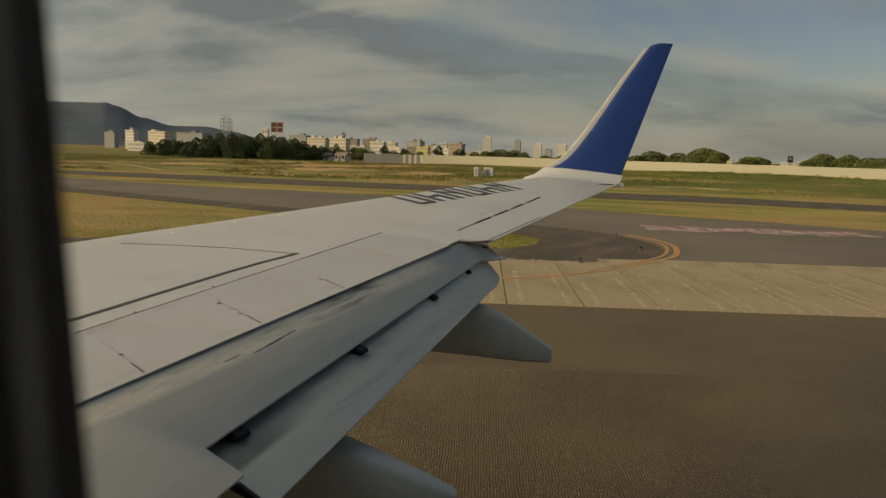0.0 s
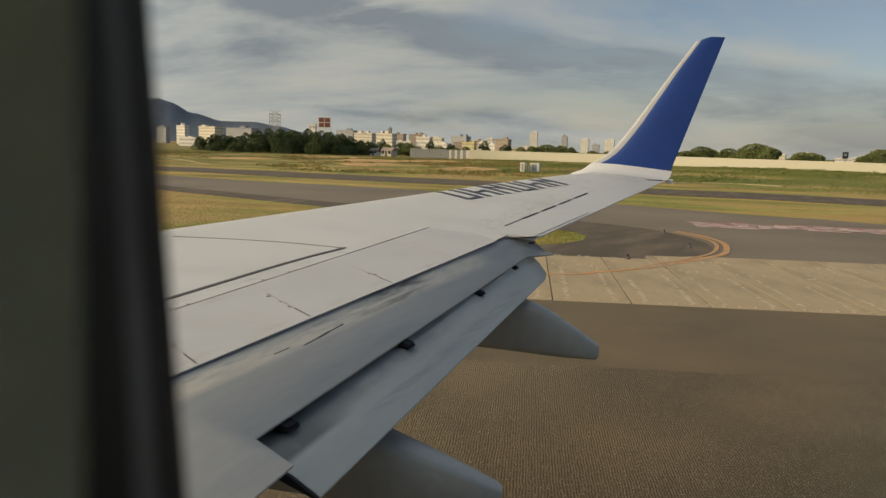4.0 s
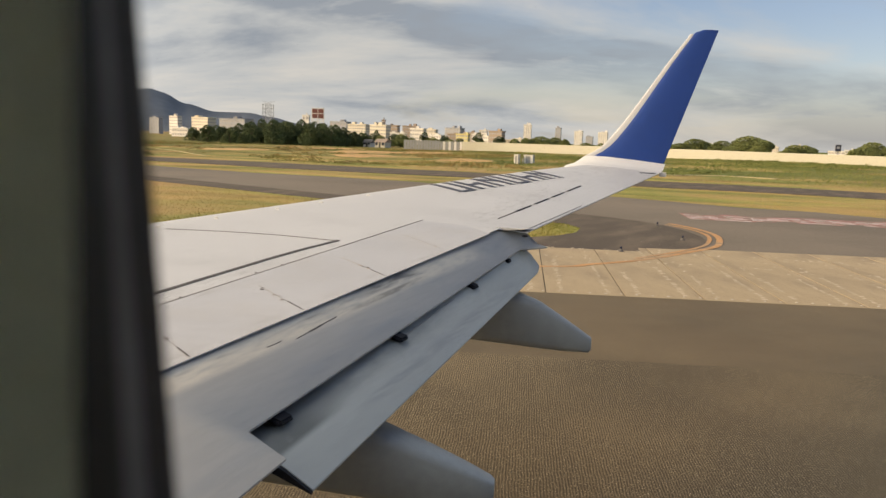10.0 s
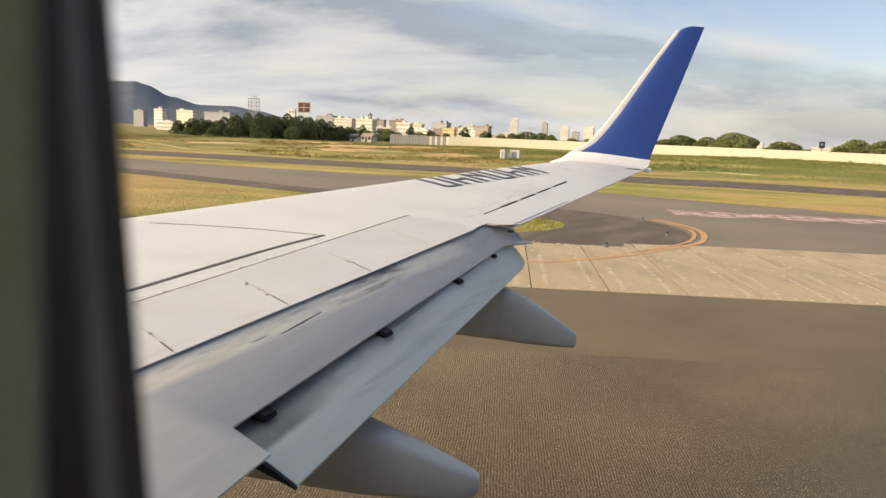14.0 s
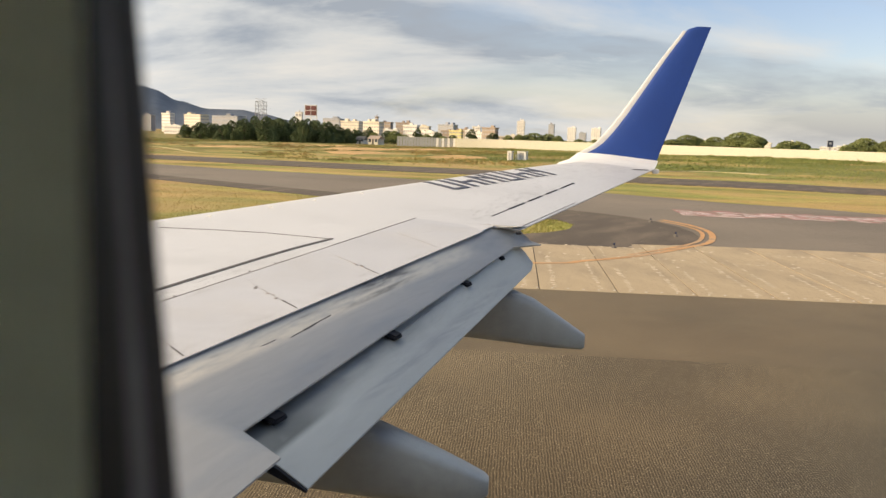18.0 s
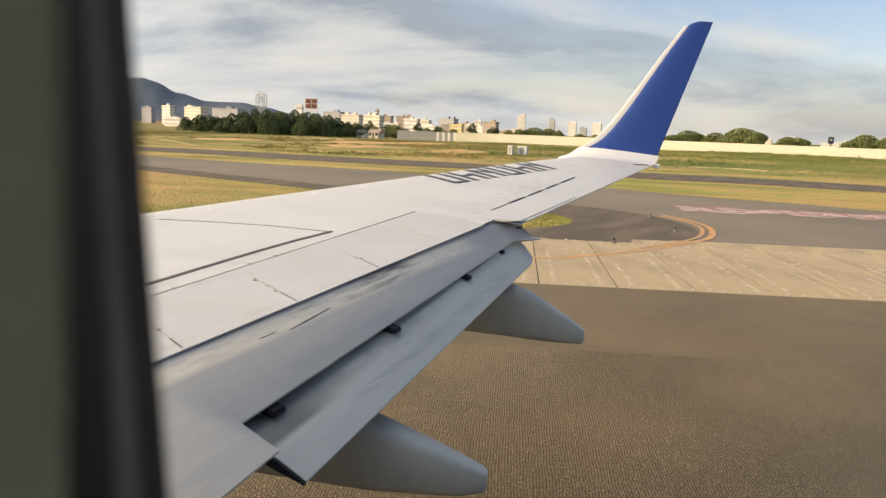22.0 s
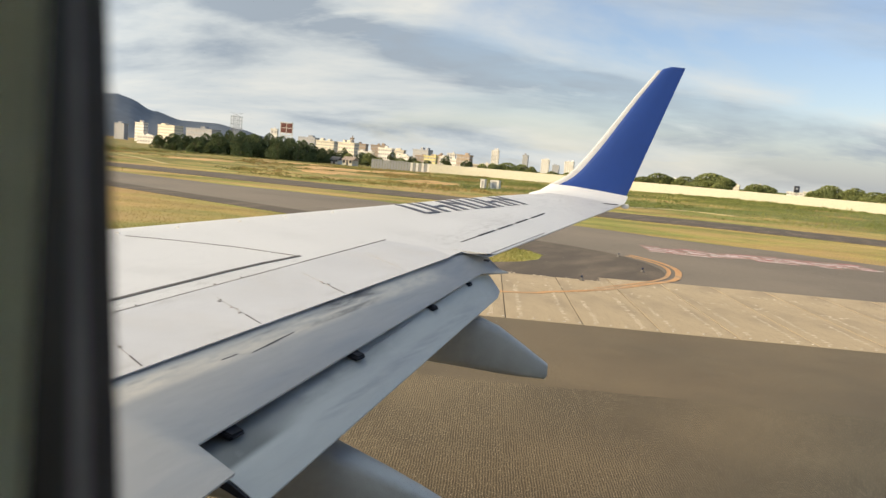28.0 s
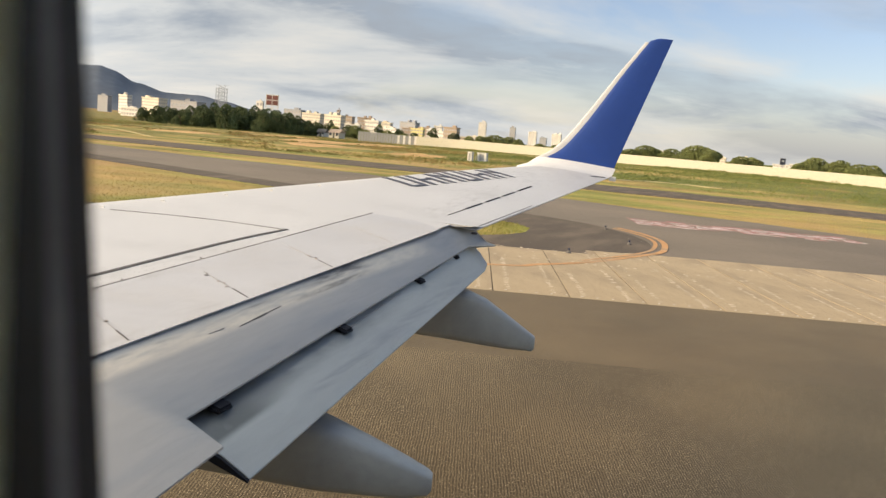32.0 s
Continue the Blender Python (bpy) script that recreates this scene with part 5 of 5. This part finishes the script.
for i, (x, y, h, w) in enumerate(DARK):
    tree_at(grove[i % 3], x, y, h * 1.17, w * 1.35, "dark evergreen tree in a dense grove on the bank", "grove on the bank")
    tree_at(grove[(i + 1) % 3], x + 2.5, y + 9, h * 1.12, w * 1.3, "dark evergreen tree in a dense grove on the bank", "grove on the bank")
for i, (x, y, h, w) in enumerate(ROUND):
    tree_at(domes[i % 3], x, y, h * 1.02, w * 1.1, "round green tree behind the cream barrier", "trees behind the barrier")
for i, (x, y, h, w) in enumerate([(-42.0, 322, 4.0, 4.6), (-36.0, 340, 4.6, 6.4), (-29.0, 340, 4.0, 5.4), (-55.0, 328, 4.6, 5.4), (-47.5, 330, 5.4, 6.0)]):
    tree_at(domes[i % 3], x, y, h, w * 1.2, "round green tree among the houses", "trees among the houses")
for i, x in enumerate((-92, -84, -77, -71, -60, -54, -47, -40, -33, -25, -18, -10)):
    tree_at(grove[i % 3], x, 338 + 9 * (i % 3), 4.4 + 1.2 * ((i * 5) % 3), 5.5 + (i * 3) % 4, "dark green tree among the houses", "trees among the houses")
for t in grove + domes:
    for o in (*t.children_recursive, t):
        bpy.data.objects.remove(o)

# ---- mountains ----
def ridge_height(az):
    """Height of the skyline by bearing, in degrees from outboard towards aft."""
    pts = ((-150, 120), (-118, 150), (-100, 205), (-85, 150), (-70, 120), (-58, 150), (-48, 165), (-40, 185), (-33, 150), (-27.5, 178), (-24.3, 174), (-23.6, 162), (-22, 120), (-20.3, 93),
           (-18.2, 94), (-16.8, 80), (-15, 56), (-13.2, 34), (-11, 20), (-8, 6), (60, 4))
    for (a0, h0), (a1, h1) in zip(pts, pts[1:]):
        if az <= a1:
            return h0 + (h1 - h0) * ease((az - a0) / (a1 - a0))
    return 4


mv, mf = [], []
cols, rws = 500, 9
for i in range(cols + 1):
    az = -150 + 146 * i / cols
    top = 0.94 * ridge_height(az)
    for j in range(rws + 1):
        t = j / rws
        r = 2700 + 900 * t
        n = noise.fractal(Vector((az * 0.22, t * 1.6, 0.5)), 1.0, 2.0, 6)
        h = top * (ease(t) ** 0.9) * (1 + (0.14 * n if t < 0.85 else 0.05 * n))
        mv.append((r * math.sin(radians(az)), r * math.cos(radians(az)), max(-2, h - 1)))
for i in range(cols):
    for j in range(rws):
        a = i * (rws + 1) + j
        mf.append((a, a + 1, a + rws + 2, a + rws + 1))
hills = link("mountain_ridge", mv, mf, HAZY_FOREST, smooth=True)
tagged(hills, "long wooded mountain ridge on the horizon, its haze painted in as blue-grey", "mountain", kind="structure")

# ---- parts of the airport off to the side ----
def drum(r0, r1, z0, z1, sides=8):
    bm = bmesh.new()
    bmesh.ops.create_cone(bm, cap_ends=True, segments=sides, radius1=r0, radius2=r1, depth=z1 - z0, matrix=Matrix.Translation((0, 0, (z0 + z1) / 2)))
    return bm


ct = empty("control_tower", -810, 400, 0)
tagged(ct, "grey airport control tower with a dark glazed cab", "control tower")
part("shaft", drum(5.0, 3.8, 0, 24), B_GREY, ct)
part("gallery", drum(4.6, 7.2, 24, 26.4), B_GREY, ct)
cab = part("cab", drum(5.6, 6.8, 26.4, 31.6), GLASS_DARK, ct, "dark outward-leaning cab glazing")
for k in range(8):
    a = radians(45 * k)
    o = part("mullion", box_bm(-0.15, 0.15, -0.15, 0.15, 0, 5.3), B_WHITE, cab)
    o.matrix_local = Matrix.Translation((5.65 * math.cos(a), 5.65 * math.sin(a), 26.4)) @ Euler((0, 0, a)).to_matrix().to_4x4() @ Euler((0, radians(13), 0)).to_matrix().to_4x4()
part("roof", drum(7.3, 6.6, 31.6, 32.8), ROOF, ct)
part("antenna", box_bm(-0.12, 0.12, -0.12, 0.12, 32.8, 39.5), STEEL, ct)
part("antenna", box_bm(2.0, 2.2, 1.0, 1.2, 32.8, 36.5), STEEL, ct)
for i, (x, y, w, h) in enumerate(((-860, 420, 70, 12), (-760, 520, 90, 10), (-640, 640, 60, 14), (-520, 620, 50, 12), (-420, 640, 40, 16))):
    put_building(x, y, w, 25, h, (B_GREY, B_WHITE, B_BROWN, B_CREAM, B_GREY)[i], 3, 8, 0.0, None, "low airport hall at the field edge")
blast = empty("blast_fence")
tagged(blast, "long pale slatted blast fence across the grass", "fence")
for i in range(60):
    p = part("fence_board", box_bm(0.05, 1.9, -0.1, 0.1, 0, 2.6), WALL_CREAM, blast)
    p.location = (-230 + 2 * i, 100 + 0.55 * i, 0)
for x, y in ((-8.0, 35.6), (-52, 62)):
    s = empty("taxiway_sign", x, y, 0)
    part("board", box_bm(-1.8, 1.8, -0.12, 0.12, 0.2, 0.9, 0.02), PINK, s)
    for k in (-1.4, 0, 1.4):
        part("leg", box_bm(k - 0.05, k + 0.05, -0.05, 0.05, 0, 0.2), STEEL, s)
    tagged(s, "faded red taxiway sign board on short legs", "sign", group="taxiway signs")

# ---- concrete slabs beside the runway ----
slab_mesh = None
for i in range(60):
    x0 = -46.15 + 2.04 * i
    if slab_mesh is None:
        bm = box_bm(0.012, 2.018, 0.012, 11.15, -0.2, 0.022)
        slab_mesh = bpy.data.meshes.new("slab")
        bm.to_mesh(slab_mesh)
        bm.free()
        slab_mesh.materials.append(CONCRETE)
    o = new("slab", slab_mesh)
    o.location = (x0, 22.0, 0)
    o.parent = bed

# white studs in the slabs along the runway side
stud_mesh = None
for i in range(150):
    if stud_mesh is None:
        bm = bmesh.new()
        bmesh.ops.create_cone(bm, cap_ends=True, segments=10, radius1=0.036, radius2=0.03, depth=0.012)
        stud_mesh = bpy.data.meshes.new("stud")
        bm.to_mesh(stud_mesh)
        bm.free()
        stud_mesh.materials.append(PALE)
    o = new("stud", stud_mesh)
    o.location = (-20 + 0.406 * i, 22.28 + 0.03 * math.sin(i * 1.7), 0.028)
    o.parent = bed
# rows of short pale dashes painted as glints off grooves in the slabs, on both sides of every joint, and scattered rows
# between
rng = random.Random(5)
dv, df = [], []


def pale_dash(x, y, w, h):
    b = len(dv)
    dv.extend([(x - w, y - h, 0.0255), (x + w, y - h, 0.0255), (x + w, y + h, 0.0255), (x - w, y + h, 0.0255)])
    df.append((b, b + 1, b + 2, b + 3))


for i in range(14, 36):
    for off in (-0.41, 0.42):
        x0, y, last = -46.15 + 2.04 * i + off, 22.55, rng.uniform(25.5, 29.5)
        while y < 32.6:
            if rng.random() < (0.92 if y < last else 0.25):
                pale_dash(x0 + rng.uniform(-0.03, 0.03), y, rng.uniform(0.04, 0.085) * (1 if y < last else 0.7), rng.uniform(0.04, 0.075))
            y += rng.uniform(0.24, 0.36)
for k in range(70):
    x = -6 + 0.26 * k
    if rng.random() < 0.7:
        pale_dash(x + rng.uniform(-0.06, 0.06), 29.6 - 0.16 * x + rng.uniform(-0.12, 0.12), rng.uniform(0.03, 0.06), rng.uniform(0.06, 0.11))
    if k > 26 and rng.random() < 0.6:
        pale_dash(x + rng.uniform(-0.06, 0.06), 32.0 - 0.10 * x + rng.uniform(-0.12, 0.12), rng.uniform(0.03, 0.06), rng.uniform(0.06, 0.11))
dash = link("slab_dashes", dv, df, GLINT)
tagged(dash, "short pale dashes painted as glints across the concrete slabs", "road marking", kind="stuff")

# tufts of grass over the field in front of the bank
def inside(poly, x, y):
    hit = False
    for (x0, y0), (x1, y1) in zip(poly, poly[1:] + poly[:1]):
        if (y0 > y) != (y1 > y) and x < (x1 - x0) * (y - y0) / (y1 - y0) + x0:
            hit = not hit
    return hit


PAVED = [[(v.co.x, v.co.y) for v in ob.data.vertices[: len(ob.data.vertices) // 2]] for ob in (taxiway, road, shoulder)]


def tufts(name, rng, count, area, size, mat, label):
    v, f = [], []
    made = 0
    while made < count:
        x, y = area(rng)
        if y < 33.4 or any(inside(p, x, y) for p in PAVED):
            continue
        made += 1
        z = rise(x, y)
        for _ in range(4):
            a, s = rng.uniform(0, 6.28), size * rng.uniform(0.6, 1.4)
            lx, ly = rng.uniform(-0.5, 0.5) * s, rng.uniform(-0.5, 0.5) * s
            px, py = x + rng.uniform(-0.5, 0.5) * s, y + rng.uniform(-0.5, 0.5) * s
            b = len(v)
            v += [(px - 0.16 * s * math.cos(a), py - 0.16 * s * math.sin(a), z - 0.02), (px + 0.16 * s * math.cos(a), py + 0.16 * s * math.sin(a), z - 0.02), (px + lx, py + ly, z + s)]
            f.append((b, b + 1, b + 2))
    me = bpy.data.meshes.new(name)
    me.from_pydata(v, [], f)
    me.materials.append(mat)
    ob = new(name, me)
    tagged(ob, label, "grass", kind="stuff")


# bare patches on the bank: middle and half lengths
BARE = ((-11, 150, 8, 11), (-24, 210, 10, 24), (-31, 165, 8, 14), (-37, 198, 10, 22), (-54, 240, 13, 24), (-62, 180, 9, 16))


def on_soil(x, y):
    return any(((x - cx) / rx) ** 2 + ((y - cy) / ry) ** 2 < 0.6 for cx, cy, rx, ry in BARE)


def field_area(rng):
    y = 34 + 70 * rng.random() ** 1.3
    return (rng.uniform(-0.55, 0.50) * y, y)


def bank_area(rng):
    while True:
        y = rng.uniform(95, 250)
        x = rng.uniform(-0.5, 0.48) * y
        if not on_soil(x, y):
            return x, y


GRASS_TALL = material("tall_grass", (0.255, 0.26, 0.077), 0.95, 0.0, 0.28, 0.16, 1.2, second=(0.45, 0.335, 0.125), second_scale=0.13, second_at=(0.42, 0.60), spec=0.1, stretch_by=(0.5, 1.15, 1), turn=-16)
WEED = material("green_weeds", (0.155, 0.18, 0.056), 0.9, 0.0, 0.30, 0.06, 0.6, second=(0.20, 0.20, 0.068), second_scale=0.06, second_at=(0.42, 0.62), spec=0.1)
add_green(GRASS_TALL, (0.45, 0.30, 0.14), -0.0002, 0.49, 0.64, -1.0, -0.5, 0.06, 0.75)
add_green(GRASS_TALL, (0.125, 0.155, 0.046), 0.0016, 0.41, 0.55)
add_green(GRASS_TALL, (0.165, 0.165, 0.055), -0.0016, 0.53, 0.62, 0.03, 0.2, 0.055, 0.8)
add_green(GRASS_TALL, (0.42, 0.255, 0.115), -0.0002, 0.56, 0.68, 0.03, 0.22, 0.05, 0.85)
tufts("field_grass", random.Random(3), 22000, field_area, 0.06, GRASS_TALL, "dry tufts of field grass")
tufts("bank_grass", random.Random(4), 14000, bank_area, 0.11, GRASS_TALL, "dry tufts of grass on the bank")


def weed_area(rng):
    while True:
        y = rng.uniform(100, 300)
        x = rng.uniform(-0.5, 0.48) * y
        d = y - road_line(max(-300, min(x, 90)))
        n = noise.noise(Vector((x * 0.035, y * 0.02, 7.7)))
        if d > 6 and n + rng.gauss(0, 0.12) > (-0.10 if x > 0 else 0.08) and not on_soil(x, y):
            return x, y


tufts("bank_weeds", random.Random(6), 38000, weed_area, 0.17, WEED, "green weeds spread over the bank below the barrier")


def shrub_clumps(name, rng, count, spot, mat, label):
    """Low rounded bushes of many small leaves, scattered in drifts over the bank."""
    v, f = [], []
    for _ in range(count):
        x, y = spot(rng)
        r = rng.uniform(0.25, 0.75)
        h = r * rng.uniform(0.35, 0.65)
        z = rise(x, y)
        for _ in range(34):
            a, u, q = rng.uniform(0, 6.283), rng.random(), rng.uniform(0, 6.283)
            k = math.sqrt(1 - u * u) * rng.uniform(0.7, 1.1)
            px, py, pz, t = x + 1.5 * r * k * math.cos(a), y + r * k * math.sin(a), z + h * u, r * rng.uniform(0.11, 0.22)
            b = len(v)
            v += [(px - t * math.cos(q), py - t * math.sin(q), pz - 0.3 * t), (px + t * math.cos(q), py + t * math.sin(q), pz), (px + 0.4 * t * math.sin(q), py - 0.3 * t, pz + t)]
            f.append((b, b + 1, b + 2))
    me = bpy.data.meshes.new(name)
    me.from_pydata(v, [], f)
    me.materials.append(mat)
    tagged(new(name, me), label, "bushes", kind="stuff")


def green_drift(rng):
    while True:
        y = rng.uniform(108, 215)
        x = rng.uniform(0.04, 0.47) * y
        d = y - road_line(x)
        if d > 8 and noise.noise(Vector((x * 0.05, y * 0.035, 2.2))) + rng.gauss(0, 0.10) > 0.10:
            return x, y


def dry_drift(rng):
    while True:
        y = rng.uniform(118, 270)
        x = rng.uniform(-0.5, 0.0) * y
        d = y - road_line(x)
        if d > 6 and noise.noise(Vector((x * 0.045, y * 0.03, 5.1))) + rng.gauss(0, 0.12) > 0.12 and not on_soil(x, y):
            return x, y


BUSH = material("bush_leaf", (0.155, 0.185, 0.06), 0.85, 0.0, 0.30, 0.12, 1.5, second=(0.175, 0.19, 0.062), second_scale=0.1, spec=0.15)
SCRUB = material("dry_scrub", (0.215, 0.205, 0.075), 0.9, 0.0, 0.30, 0.1, 1.2, second=(0.32, 0.23, 0.10), second_scale=0.06, second_at=(0.42, 0.58), spec=0.1)
shrub_clumps("bank_bushes", random.Random(21), 450, green_drift, BUSH, "low green bushes in drifts on the bank")
shrub_clumps("dry_scrub", random.Random(22), 900, dry_drift, SCRUB, "olive and straw-brown scrub in drifts on the bank")


def tongue_area(rng):
    y = rng.uniform(34.8, 44)
    return rng.uniform(-9, 2.9), y


GREEN = material("green_grass", (0.215, 0.225, 0.062), 0.95, 0.0, 0.25, 0.3, 3.0, second=(0.29, 0.24, 0.085), second_scale=0.25, second_at=(0.50, 0.68), spec=0.1)
tufts("tongue_grass", random.Random(8), 5000, tongue_area, 0.075, GREEN, "yellow-green grass on the tongue inside the shoulder")

# a bare footpath along the bank
DIRT = material("pale_dirt", (0.40, 0.34, 0.175), 0.95, 0.0, 0.2, 0.3, 4.0)
path = ribbon("footpath", arc_line([(13, 112), (19, 113.6), (23, 115.2), (26.5, 114.8), (29.9, 112.2), (32, 110.3)], 5), 0.9, 0.09, DIRT, None, "", rise, 0.25)
tagged(path, "pale bare footpath along the grassy bank", "path", kind="structure")
path_2 = ribbon("footpath", [(x, 128.4 - 1.375 * (x + 47.3)) for x in range(-90, -50, 3)], 0.4, 0.06, DIRT, None, "", rise, 0.2)
tagged(path_2, "pale bare footpath climbing the grassy bank", "path", kind="structure")


def bare_patch(cx, cy, rx, ry, seed):
    """A ragged patch of bare orange-tan soil lying on the bank."""
    n, rows = 40, 6
    edge = [0.75 + 0.45 * noise.noise(Vector((2.2 * math.cos(6.283 * k / n), 2.2 * math.sin(6.283 * k / n), seed))) for k in range(n)]
    v, f = [(cx, cy, rise(cx, cy) + 0.10)], []
    for r in range(1, rows + 1):
        for k in range(n):
            t = r / rows * edge[k]
            x, y = cx + rx * t * math.cos(6.283 * k / n), cy + ry * t * math.sin(6.283 * k / n)
            v.append((x, y, rise(x, y) + (0.10 if r < rows else -0.06)))
    for k in range(n):
        f.append((0, 1 + k, 1 + (k + 1) % n))
        for r in range(rows - 1):
            a, b = 1 + r * n + k, 1 + r * n + (k + 1) % n
            f.append((a, a + n, b + n, b))
    tagged(link("bare_earth", v, f, SOIL, smooth=True), "bare orange-tan soil worn through the grass bank", "soil", group="bare patches on the bank", kind="structure")


SOIL = material("bare_soil", (0.57, 0.36, 0.165), 0.95, 0.0, 0.24, 0.12, 1.6, second=(0.36, 0.265, 0.11), second_scale=0.14, second_at=(0.50, 0.66), spec=0.1, stretch_by=(0.35, 1.2, 1), turn=-12)
for k, (cx, cy, rx, ry) in enumerate(BARE):
    bare_patch(cx, cy, rx, ry, 3.3 + 1.7 * k)
